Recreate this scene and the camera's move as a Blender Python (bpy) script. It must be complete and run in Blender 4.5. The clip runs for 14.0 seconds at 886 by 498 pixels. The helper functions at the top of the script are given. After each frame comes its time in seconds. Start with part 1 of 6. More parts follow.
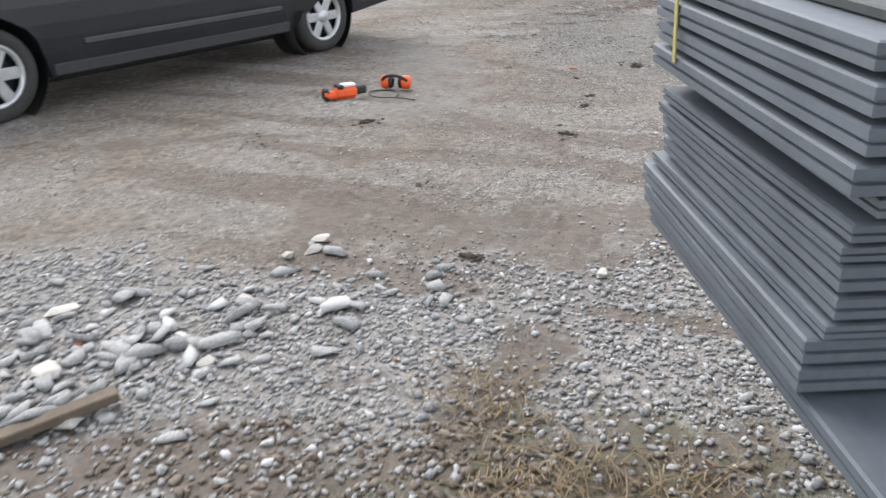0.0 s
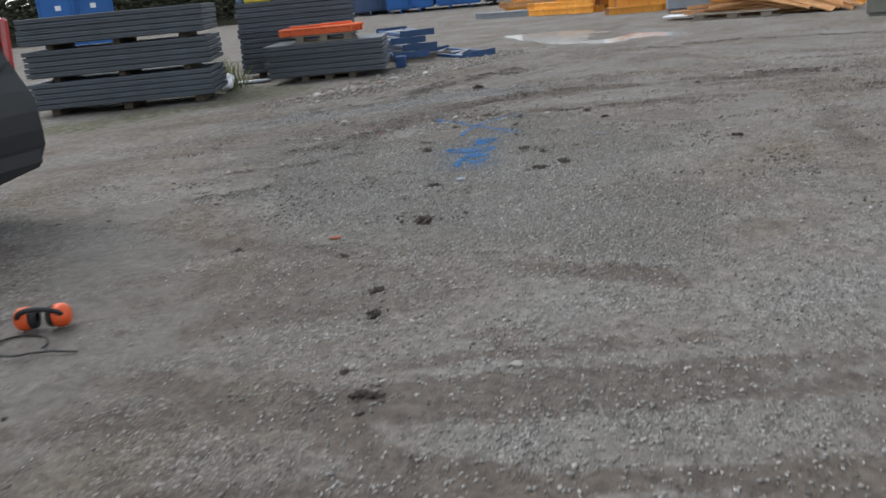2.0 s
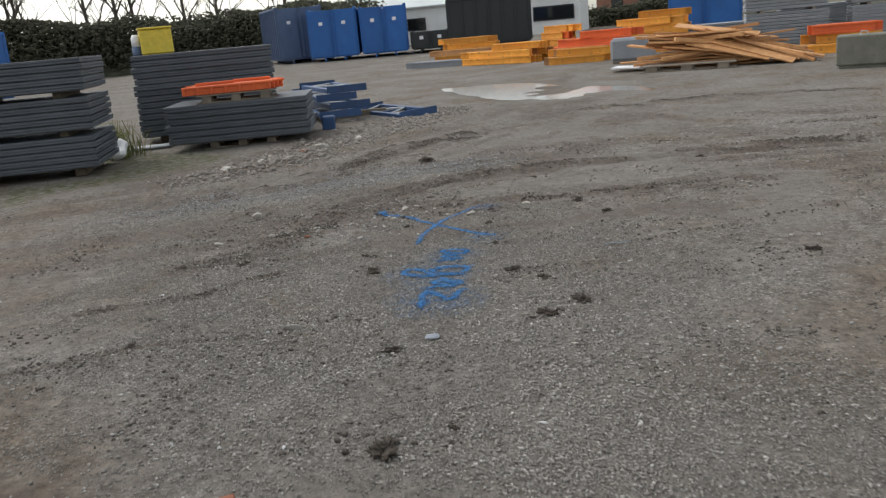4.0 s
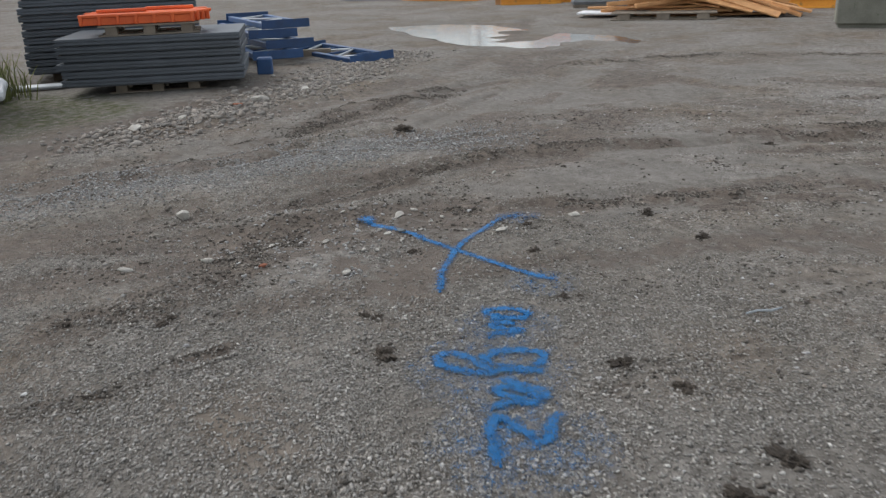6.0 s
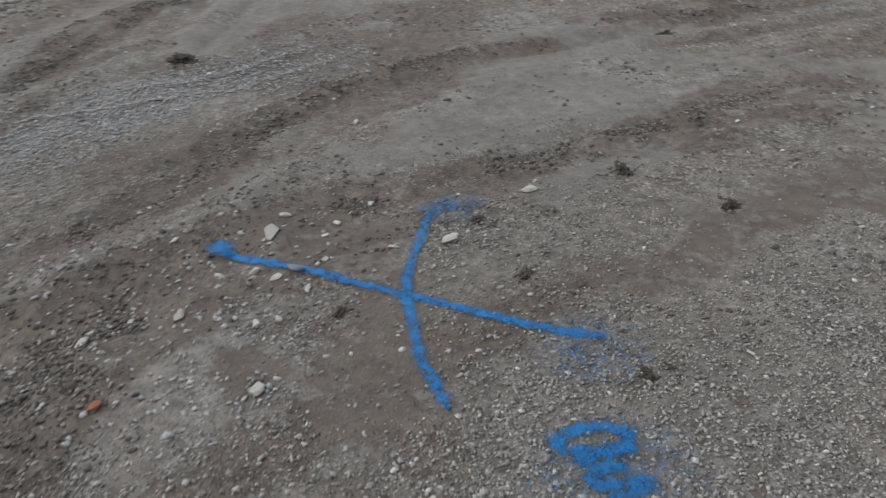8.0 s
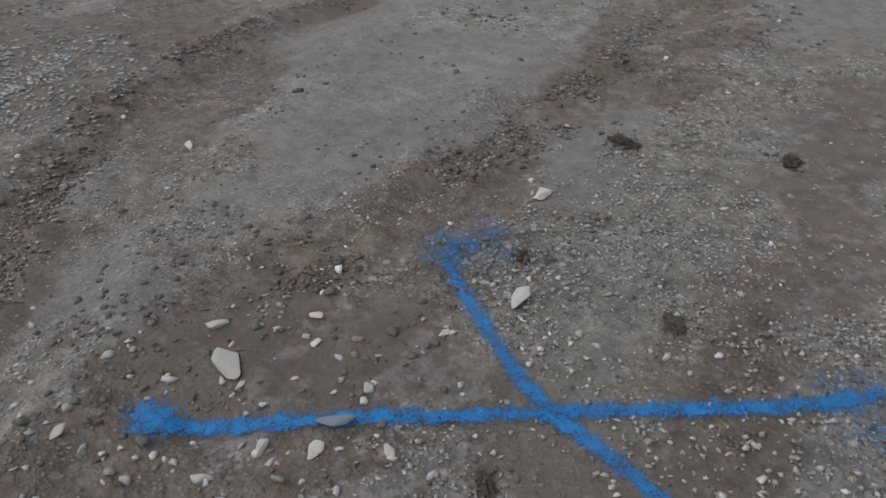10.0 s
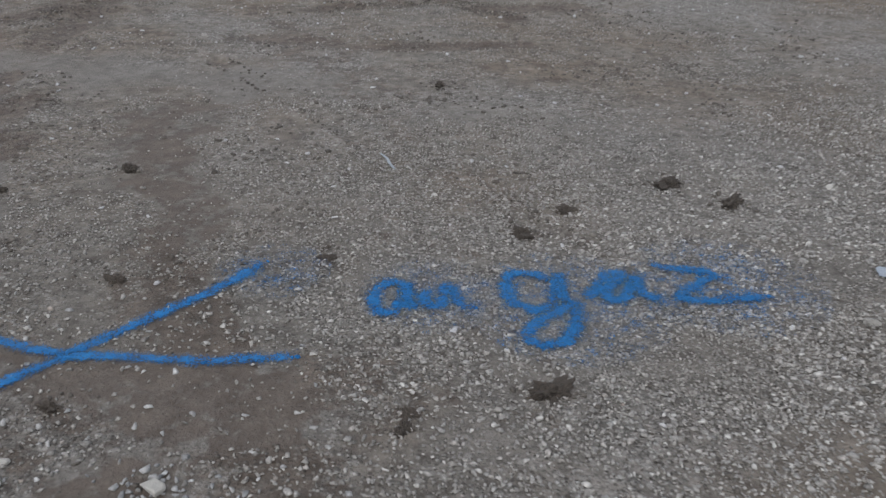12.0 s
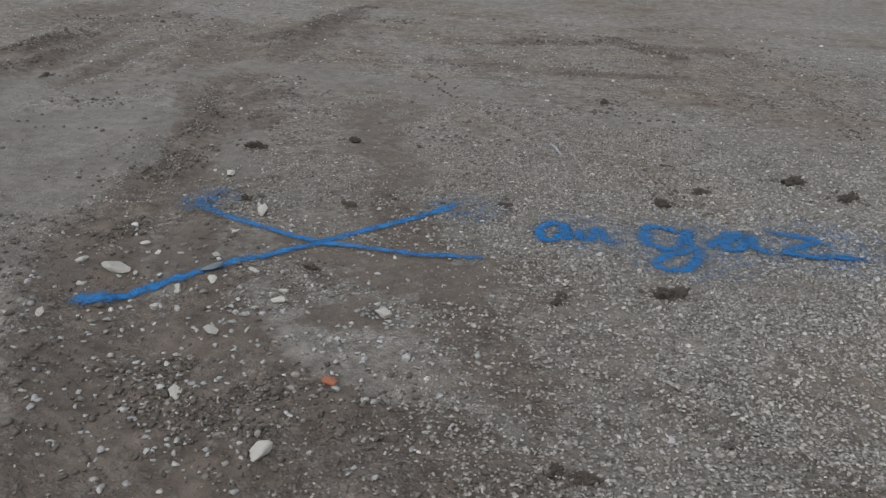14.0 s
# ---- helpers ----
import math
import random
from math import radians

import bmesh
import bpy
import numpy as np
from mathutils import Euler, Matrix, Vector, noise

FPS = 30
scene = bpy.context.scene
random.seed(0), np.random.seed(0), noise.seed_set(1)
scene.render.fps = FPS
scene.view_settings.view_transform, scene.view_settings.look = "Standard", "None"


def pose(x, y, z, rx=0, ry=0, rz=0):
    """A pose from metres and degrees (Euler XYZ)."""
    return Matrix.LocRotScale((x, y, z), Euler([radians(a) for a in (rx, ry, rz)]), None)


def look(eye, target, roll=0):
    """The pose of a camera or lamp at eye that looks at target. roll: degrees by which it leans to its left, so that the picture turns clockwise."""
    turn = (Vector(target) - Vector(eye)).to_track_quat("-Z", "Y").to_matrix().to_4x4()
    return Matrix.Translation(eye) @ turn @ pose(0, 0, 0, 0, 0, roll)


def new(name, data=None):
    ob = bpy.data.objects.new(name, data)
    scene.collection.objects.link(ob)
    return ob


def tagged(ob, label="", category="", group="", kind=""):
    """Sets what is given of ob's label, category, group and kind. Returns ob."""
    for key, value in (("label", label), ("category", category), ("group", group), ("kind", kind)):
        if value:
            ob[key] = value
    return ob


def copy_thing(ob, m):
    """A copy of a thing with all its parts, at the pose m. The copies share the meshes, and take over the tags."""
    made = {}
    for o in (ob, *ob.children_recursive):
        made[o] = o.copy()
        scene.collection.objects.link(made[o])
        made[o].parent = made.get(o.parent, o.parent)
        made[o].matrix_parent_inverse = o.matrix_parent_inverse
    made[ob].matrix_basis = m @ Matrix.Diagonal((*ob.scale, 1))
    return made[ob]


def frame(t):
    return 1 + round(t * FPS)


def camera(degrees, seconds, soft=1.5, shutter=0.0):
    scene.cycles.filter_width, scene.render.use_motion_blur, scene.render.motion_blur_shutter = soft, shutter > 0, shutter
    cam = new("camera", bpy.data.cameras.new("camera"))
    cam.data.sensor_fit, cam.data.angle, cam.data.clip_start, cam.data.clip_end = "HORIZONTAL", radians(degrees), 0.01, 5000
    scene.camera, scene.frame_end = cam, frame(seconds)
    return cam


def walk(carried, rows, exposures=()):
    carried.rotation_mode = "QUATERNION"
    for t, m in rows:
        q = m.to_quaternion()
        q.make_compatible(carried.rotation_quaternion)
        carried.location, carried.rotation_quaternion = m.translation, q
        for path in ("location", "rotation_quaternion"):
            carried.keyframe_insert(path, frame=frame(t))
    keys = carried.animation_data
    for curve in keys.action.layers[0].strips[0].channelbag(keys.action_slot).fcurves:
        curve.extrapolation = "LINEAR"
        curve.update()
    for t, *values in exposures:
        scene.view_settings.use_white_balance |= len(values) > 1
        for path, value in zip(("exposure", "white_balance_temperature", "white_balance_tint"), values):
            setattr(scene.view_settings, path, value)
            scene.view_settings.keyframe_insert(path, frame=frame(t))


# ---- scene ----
cam = camera(54.4, 14.0, soft=1.35, shutter=0.25)
PATH = [
    (0, (9.833, 3.303, 1.44), (8.341, 2.23, 0.651), -1.3),
    (0.4, (9.414, 3.019, 1.389), (7.846, 2.091, 0.564), -4.5),
    (0.5, (9.312, 2.939, 1.372), (7.715, 2.076, 0.532), -3.5),
    (0.8, (9.016, 2.773, 1.302), (7.39, 1.904, 0.528), -3.2),
    (1, (8.81, 2.606, 1.321), (7.166, 1.811, 0.505), -3.2),
    (1.2, (8.594, 2.455, 1.294), (6.927, 1.708, 0.479), -2.4),
    (1.5, (8.285, 2.299, 1.323), (6.59, 1.567, 0.553), -6.7),
    (2, (7.632, 2.06, 1.261), (5.813, 1.464, 0.679), -5.4),
    (2.5, (7.178, 1.853, 1.337), (5.321, 1.311, 0.828), -2.2),
    (2.8, (6.918, 1.649, 1.333), (5.044, 1.16, 0.834), -1.7),
    (3, (6.663, 1.615, 1.322), (4.78, 1.171, 0.817), -2.8),
    (3.2, (6.432, 1.59, 1.307), (4.546, 1.131, 0.824), -4.8),
    (5.3, (4.39, 0.638, 1.324), (2.511, 0.367, 0.697), -3.7),
    (5.5, (4.212, 0.554, 1.318), (2.335, 0.324, 0.666), -3.2),
    (6, (3.759, 0.428, 1.312), (1.883, 0.184, 0.661), -2.0),
    (6.5, (3.303, 0.216, 1.294), (1.457, 0.087, 0.537), -1.1),
    (7, (2.852, 0.072, 1.239), (1.009, 0.034, 0.464), -2.8),
    (7.5, (2.453, -0.126, 1.271), (0.662, -0.125, 0.379), -1.4),
    (8, (2.106, -0.329, 1.312), (0.39, 0.034, 0.352), -3.6),
    (8.2, (1.943, -0.373, 1.286), (0.27, 0.104, 0.3), -3.5),
    (10.3, (0.669, -0.89, 1.074), (-0.466, 0.301, -0.063), -2.3),
    (10.5, (0.649, -0.902, 1.11), (-0.349, 0.306, -0.132), -2.7),
    (10.6, (0.652, -0.921, 1.158), (-0.276, 0.293, -0.132), -3.1),
    (11, (0.619, -1.121, 1.127), (0.118, 0.325, -0.161), 1.5),
    (11.5, (0.716, -1.372, 1.121), (0.544, 0.29, 0.021), 0.2),
    (12, (0.817, -1.687, 1.153), (0.874, 0.094, 0.243), 1.4),
    (12.5, (0.724, -2.027, 1.135), (0.747, -0.209, 0.301), 3.8),
    (13, (0.739, -2.233, 1.126), (0.441, -0.43, 0.312), 2.4),
    (13.5, (0.855, -2.413, 1.117), (0.529, -0.608, 0.321), 0.8),
    (14, (0.822, -2.49, 1.119), (0.524, -0.68, 0.323), 1.9),
]
# exposure and white balance drift as the camera walks
EXPOSURES = [(0, 1.76, 6480, 10), (0.5, 1.60, 6500, 10), (1.0, 1.34, 6500, 10), (1.5, 0.98, 6520, 10), (2.0, 0.84, 6280, 7), (2.5, 0.74, 6500, 7), (3.2, 0.66, 6750, 7), (5.3, 0.70, 6600, 8), (6.5, 0.72, 6420, 8), (8.0, 0.72, 6380, 8), (10.3, 0.61, 6290, 9), (11.5, 0.6, 6230, 10), (14.0, 0.60, 6400, 8)]
walk(cam, [(t, look(eye, target, roll)) for t, eye, target, roll in PATH], EXPOSURES)

# ---- world and sun: overcast daylight ----
world = bpy.data.worlds.new("overcast_sky")
scene.world = world
world.use_nodes = True
wn, wl = world.node_tree.nodes, world.node_tree.links
sky = wn.new("ShaderNodeTexSky")
sky.sky_type = "NISHITA"
sky.sun_disc = False
sky.sun_elevation, sky.sun_rotation = radians(48), radians(200)
sky.air_density, sky.dust_density, sky.ozone_density = 1.0, 1.6, 1.6
veil = wn.new("ShaderNodeHueSaturation")  # cloud cover takes most of the blue out of the sky
veil.inputs["Saturation"].default_value = 0.28
wl.new(sky.outputs["Color"], veil.inputs["Color"])
wl.new(veil.outputs["Color"], wn["Background"].inputs["Color"])
wn["Background"].inputs["Strength"].default_value = 0.15
sun = new("sun", bpy.data.lights.new("sun", "SUN"))
sun.data.energy, sun.data.angle, sun.data.color = 0.55, radians(40), (1.0, 0.96, 0.91)
sun.matrix_world = look((0, 0, 30), (8, 18, 0))


# ---- materials ----
def material(name):
    m = bpy.data.materials.new(name)
    m.use_nodes = True
    return m, m.node_tree.nodes, m.node_tree.links, m.node_tree.nodes["Principled BSDF"]


def noise_node(n, l, coord, scale, detail=4.0, rough=0.6):
    t = n.new("ShaderNodeTexNoise")
    t.inputs["Scale"].default_value, t.inputs["Detail"].default_value, t.inputs["Roughness"].default_value = scale, detail, rough
    l.new(coord, t.inputs["Vector"])
    return t.outputs["Fac"]


def ramp_node(n, l, fac, stops):
    r = n.new("ShaderNodeValToRGB")
    while len(r.color_ramp.elements) < len(stops):
        r.color_ramp.elements.new(0.5)
    for e, (p, c) in zip(r.color_ramp.elements, stops):
        e.position, e.color = p, (*c, 1) if len(c) == 3 else c
    l.new(fac, r.inputs["Fac"])
    return r.outputs["Color"]


def mix_node(n, l, fac, a, b, how="MIX"):
    x = n.new("ShaderNodeMix")
    x.data_type, x.blend_type = "RGBA", how
    for value, k in ((fac, 0), (a, 6), (b, 7)):
        if isinstance(value, bpy.types.NodeSocket):
            l.new(value, x.inputs[k])
        elif k == 0:
            x.inputs[0].default_value = value
        else:
            x.inputs[k].default_value = (*value, 1)
    return x.outputs[2]


def math_node(n, l, how, a, b=0.0, clamp=False):
    x = n.new("ShaderNodeMath")
    x.operation, x.use_clamp = how, clamp
    for k, value in ((0, a), (1, b)):
        if isinstance(value, bpy.types.NodeSocket):
            l.new(value, x.inputs[k])
        else:
            x.inputs[k].default_value = value
    return x.outputs[0]


def bump_node(n, l, height, strength, distance, shader, after=None):
    b = n.new("ShaderNodeBump")
    b.inputs["Strength"].default_value, b.inputs["Distance"].default_value = strength, distance
    l.new(height, b.inputs["Height"])
    if after:
        l.new(after, b.inputs["Normal"])
    l.new(b.outputs["Normal"], shader.inputs["Normal"])
    return b.outputs["Normal"]


def worn(name, dark, light, scale=6.0, rough=(0.4, 0.7), metal=0.0, bump=0.3, spots=None, spot_at=0.62, vary=0.0):
    """A surface whose colour drifts between dark and light, with fine grain, optional worn spots and a shift from piece to piece."""
    m, n, l, p = material(name)
    co = n.new("ShaderNodeTexCoord").outputs["Object"]
    big, fine = noise_node(n, l, co, scale, 5), noise_node(n, l, co, scale * 18, 3)
    col = ramp_node(n, l, big, [(0.3, dark), (0.7, light)])
    col = mix_node(n, l, 0.35, col, ramp_node(n, l, fine, [(0.3, dark), (0.7, light)]))
    if spots:
        s = ramp_node(n, l, noise_node(n, l, co, scale * 2.3, 6, 0.7), [(spot_at, (0, 0, 0)), (spot_at + 0.07, (1, 1, 1))])
        col = mix_node(n, l, s, col, spots)
    if vary:
        r = n.new("ShaderNodeObjectInfo").outputs["Random"]
        hsv = n.new("ShaderNodeHueSaturation")
        l.new(col, hsv.inputs["Color"])
        l.new(math_node(n, l, "ADD", math_node(n, l, "MULTIPLY", r, 2 * vary), 1 - vary), hsv.inputs["Value"])
        col = hsv.outputs["Color"]
    l.new(col, p.inputs["Base Color"])
    rr = n.new("ShaderNodeMapRange")
    rr.inputs["To Min"].default_value, rr.inputs["To Max"].default_value = rough
    l.new(big, rr.inputs["Value"])
    l.new(rr.outputs[0], p.inputs["Roughness"])
    p.inputs["Metallic"].default_value = metal
    if bump:
        bump_node(n, l, fine, bump, 0.004, p)
    return m


def plain(name, colour, rough=0.5, metal=0.0, coat=0.0):
    m, n, l, p = material(name)
    co = n.new("ShaderNodeTexCoord").outputs["Object"]
    f = noise_node(n, l, co, 14, 4)
    c = Vector(colour)
    l.new(ramp_node(n, l, f, [(0.3, tuple(c * 0.85)), (0.7, tuple(c * 1.12))]), p.inputs["Base Color"])
    p.inputs["Roughness"].default_value, p.inputs["Metallic"].default_value, p.inputs["Coat Weight"].default_value = rough, metal, coat
    return m


def ground_material():
    m, n, l, p = material("yard_dirt")
    co = n.new("ShaderNodeTexCoord").outputs["Object"]

    def mask(name):
        a = n.new("ShaderNodeAttribute")
        a.attribute_name = name
        return a.outputs["Fac"]

    mud, gravel, grass, pressed, loose = mask("mud"), mask("gravel"), mask("grass"), mask("smooth"), mask("loose")
    big, mid, fine = noise_node(n, l, co, 0.55, 5), noise_node(n, l, co, 5, 6, 0.65), noise_node(n, l, co, 70, 4, 0.7)
    dirt = ramp_node(n, l, mid, [(0.3, (0.112, 0.100, 0.086)), (0.7, (0.222, 0.204, 0.180))])
    pale = ramp_node(n, l, fine, [(0.3, (0.160, 0.150, 0.138)), (0.7, (0.29, 0.276, 0.258))])
    wet = ramp_node(n, l, mid, [(0.3, (0.062, 0.046, 0.035)), (0.7, (0.132, 0.105, 0.084))])
    brown = ramp_node(n, l, mid, [(0.3, (0.100, 0.077, 0.057)), (0.7, (0.185, 0.152, 0.120))])
    dirt = mix_node(n, l, ramp_node(n, l, noise_node(n, l, co, 0.9, 6, 0.65), [(0.40, (0, 0, 0)), (0.60, (1, 1, 1))]), dirt, brown)
    col = mix_node(n, l, ramp_node(n, l, big, [(0.45, (0, 0, 0)), (0.65, (1, 1, 1))]), dirt, pale)
    col = mix_node(n, l, 0.25, col, dirt)
    col = mix_node(n, l, gravel, col, pale)
    # darker earth under loose gravel: shade between its stones put into the colour
    earth = ramp_node(n, l, noise_node(n, l, co, 45, 5, 0.7), [(0.35, (0.085, 0.076, 0.066)), (0.65, (0.165, 0.152, 0.136))])
    col = mix_node(n, l, math_node(n, l, "MULTIPLY", loose, 0.42), col, earth)
    clay = ramp_node(n, l, noise_node(n, l, co, 3.2, 7, 0.6), [(0.3, (0.124, 0.112, 0.099)), (0.7, (0.205, 0.191, 0.174))])
    col = mix_node(n, l, math_node(n, l, "MULTIPLY", pressed, 0.8), col, clay)
    ragged = math_node(n, l, "ADD", math_node(n, l, "MULTIPLY", math_node(n, l, "SUBTRACT", mid, 0.5), 2.3), math_node(n, l, "MULTIPLY", math_node(n, l, "SUBTRACT", noise_node(n, l, co, 24, 5, 0.7), 0.5), 1.9))
    broken = ramp_node(n, l, math_node(n, l, "ADD", mud, ragged, clamp=True), [(0.36, (0, 0, 0)), (0.66, (0.85, 0.85, 0.85))])
    col = mix_node(n, l, broken, col, wet)
    crust = noise_node(n, l, co, 15, 9, 0.72)
    col = mix_node(n, l, math_node(n, l, "SUBTRACT", 1.0, math_node(n, l, "MULTIPLY", pressed, 0.45)), col, ramp_node(n, l, crust, [(0.34, (0.58, 0.56, 0.54)), (0.5, (1, 1, 1)), (0.68, (1.45, 1.45, 1.45))]), "MULTIPLY")
    # small chippings pressed into the dirt
    heights = None
    for scale, share, low, high in ((95.0, 0.9, (0.05, 0.043, 0.036), (0.44, 0.42, 0.385)), (40.0, 0.55, (0.07, 0.062, 0.053), (0.46, 0.44, 0.405))):
        v = n.new("ShaderNodeTexVoronoi")
        v.inputs["Scale"].default_value = scale
        l.new(co, v.inputs["Vector"])
        sep = n.new("ShaderNodeSeparateColor")
        l.new(v.outputs["Color"], sep.inputs[0])
        chip = ramp_node(n, l, sep.outputs[0], [(0.1, low), (0.55, tuple((a + b) / 2.6 for a, b in zip(low, high))), (0.95, high)])
        inside = ramp_node(n, l, v.outputs["Distance"], [(0.28, (1, 1, 1)), (0.5, (0, 0, 0))])
        spread = ramp_node(n, l, noise_node(n, l, co, 2.2, 5, 0.7), [(0.42, (0.05, 0.05, 0.05)), (0.58, (1, 1, 1))])
        bare = math_node(n, l, "SUBTRACT", 1.0, math_node(n, l, "MULTIPLY", pressed, 0.72))
        inside = math_node(n, l, "MULTIPLY", inside, bare)
        fac = math_node(n, l, "MULTIPLY", math_node(n, l, "MULTIPLY", inside, spread), math_node(n, l, "SUBTRACT", share, math_node(n, l, "MULTIPLY", broken, share * 0.75)))
        col = mix_node(n, l, fac, col, chip)
        h = math_node(n, l, "MULTIPLY", inside, spread)
        heights = h if heights is None else math_node(n, l, "ADD", heights, h)
    # thin grass
    gcol = ramp_node(n, l, fine, [(0.35, (0.045, 0.055, 0.022)), (0.7, (0.12, 0.125, 0.055))])
    gfac = math_node(n, l, "MULTIPLY", grass, ramp_node(n, l, noise_node(n, l, co, 9, 5, 0.7), [(0.42, (0, 0, 0)), (0.58, (1, 1, 1))]))
    col = mix_node(n, l, gfac, col, gcol)
    l.new(col, p.inputs["Base Color"])
    l.new(math_node(n, l, "SUBTRACT", 0.95, math_node(n, l, "MULTIPLY", broken, 0.25)), p.inputs["Roughness"])
    p.inputs["Specular IOR Level"].default_value = 0.25
    b1 = bump_node(n, l, mid, 0.5, 0.02, p)
    b1 = bump_node(n, l, crust, 0.9, 0.018, p, b1)
    b2 = bump_node(n, l, fine, 0.6, 0.006, p, b1)
    bump_node(n, l, heights, 0.7, 0.006, p, b2)
    return m


def pebble_material(name, low, high, tint=(0.3, 0.24, 0.19)):
    m, n, l, p = material(name)
    g = n.new("ShaderNodeNewGeometry").outputs["Random Per Island"]
    co = n.new("ShaderNodeTexCoord").outputs["Object"]
    col = ramp_node(n, l, g, [(0.0, low), (0.45, tuple(0.6 * a + 0.4 * b for a, b in zip(low, high))), (0.8, tint), (1.0, high)])
    col = mix_node(n, l, 0.4, col, ramp_node(n, l, noise_node(n, l, co, 120, 4), [(0.3, low), (0.7, high)]))
    l.new(col, p.inputs["Base Color"])
    p.inputs["Roughness"].default_value = 0.9
    bump_node(n, l, noise_node(n, l, co, 260, 3), 0.4, 0.002, p)
    return m


def stone_material(name, low, high):
    m, n, l, p = material(name)
    co = n.new("ShaderNodeTexCoord").outputs["Object"]
    r = n.new("ShaderNodeObjectInfo").outputs["Random"]
    col = mix_node(n, l, noise_node(n, l, co, 40, 6, 0.7), low, high)
    hsv = n.new("ShaderNodeHueSaturation")
    l.new(col, hsv.inputs["Color"])
    l.new(math_node(n, l, "ADD", math_node(n, l, "MULTIPLY", r, 0.5), 0.75), hsv.inputs["Value"])
    l.new(hsv.outputs["Color"], p.inputs["Base Color"])
    p.inputs["Roughness"].default_value = 0.9
    bump_node(n, l, noise_node(n, l, co, 160, 5), 0.6, 0.004, p)
    return m


def paint_material():
    """Blue marking spray: dense in the middle of a stroke, breaking up into specks at its edges."""
    m, n, l, p = material("blue_marking_spray")
    co = n.new("ShaderNodeTexCoord").outputs["Object"]
    a = n.new("ShaderNodeAttribute")
    a.attribute_name = "cover"
    fine, mid = noise_node(n, l, co, 190, 4, 0.75), noise_node(n, l, co, 30, 5, 0.7)
    l.new(ramp_node(n, l, mid, [(0.3, (0.002, 0.085, 0.25)), (0.7, (0.004, 0.150, 0.385))]), p.inputs["Base Color"])
    p.inputs["Roughness"].default_value = 0.75
    grit = math_node(n, l, "ADD", math_node(n, l, "MULTIPLY", math_node(n, l, "SUBTRACT", fine, 0.5), 3.4), math_node(n, l, "MULTIPLY", math_node(n, l, "SUBTRACT", mid, 0.5), 2.0))
    s = n.new("ShaderNodeMapRange")
    s.inputs["From Min"].default_value, s.inputs["From Max"].default_value = 0.25, 0.8
    l.new(math_node(n, l, "ADD", a.outputs["Fac"], grit), s.inputs["Value"])
    l.new(math_node(n, l, "MULTIPLY", s.outputs[0], 0.93), p.inputs["Alpha"])
    bump_node(n, l, fine, 0.7, 0.004, p)
    return m


M_GROUND = ground_material()
M_PAINT = paint_material()
M_PEBBLE = pebble_material("dusty_chippings", (0.075, 0.066, 0.057), (0.52, 0.495, 0.455), (0.25, 0.228, 0.20))
M_GRAVEL = pebble_material("pale_gravel", (0.13, 0.13, 0.13), (0.55, 0.54, 0.52), (0.30, 0.29, 0.27))
M_SLATE = pebble_material("grey_crushed_stone", (0.085, 0.087, 0.089), (0.52, 0.515, 0.50), (0.245, 0.236, 0.224))
M_SOIL = pebble_material("brown_soil", (0.05, 0.036, 0.026), (0.24, 0.20, 0.16), (0.11, 0.082, 0.06))
M_PALE = pebble_material("pale_crushed_stone", (0.26, 0.25, 0.25), (0.66, 0.65, 0.64), (0.44, 0.43, 0.42))
M_RUBBLE = pebble_material("building_rubble", (0.12, 0.11, 0.10), (0.42, 0.39, 0.35), (0.26, 0.21, 0.17))
M_CRUMB = pebble_material("earth_crumbs", (0.03, 0.024, 0.019), (0.20, 0.18, 0.155), (0.065, 0.052, 0.042))
M_BLUEPEB = plain("blue_sprayed_stone", (0.004, 0.128, 0.345), 0.75)
M_STONE = stone_material("pale_limestone", (0.29, 0.272, 0.24), (0.57, 0.545, 0.50))
M_CLOD = worn("damp_earth", (0.026, 0.020, 0.015), (0.115, 0.093, 0.073), 9.0, (0.85, 1.0), 0, 0.8, (0.24, 0.21, 0.17), 0.66, 0.2)
M_MIXED = pebble_material("mixed_chippings", (0.07, 0.062, 0.055), (0.62, 0.60, 0.56), (0.27, 0.24, 0.21))
M_LOOSE = pebble_material("grey_brown_chippings", (0.062, 0.055, 0.048), (0.50, 0.478, 0.44), (0.22, 0.20, 0.175))
M_BRICK = stone_material("red_brick_chip", (0.22, 0.07, 0.04), (0.36, 0.15, 0.09))
M_STEEL = worn("grey_coated_panel", (0.055, 0.064, 0.076), (0.099, 0.112, 0.129), 3.0, (0.45, 0.7), 0.0, 0.15, (0.075, 0.08, 0.09), 0.66, 0.10)
M_TIMBER = worn("grey_timber", (0.14, 0.115, 0.09), (0.27, 0.225, 0.175), 9, (0.75, 0.95), 0, 0.5, None, 0.6, 0.2)
M_OLDWOOD = worn("dark_damp_timber", (0.05, 0.038, 0.027), (0.15, 0.115, 0.08), 11, (0.8, 0.95), 0, 0.5)
M_PLANK = worn("orange_brown_planks", (0.36, 0.165, 0.06), (0.62, 0.34, 0.15), 5, (0.6, 0.85), 0, 0.4, (0.25, 0.13, 0.07), 0.62, 0.28)
M_YELLOW = worn("yellow_formwork_timber", (0.56, 0.215, 0.022), (0.78, 0.36, 0.05), 3, (0.55, 0.8), 0, 0.3, (0.36, 0.18, 0.05), 0.6, 0.3)
M_ORANGE = worn("orange_red_steel", (0.60, 0.085, 0.02), (0.80, 0.15, 0.03), 4, (0.4, 0.7), 0, 0.2, (0.35, 0.08, 0.04), 0.68, 0.1)
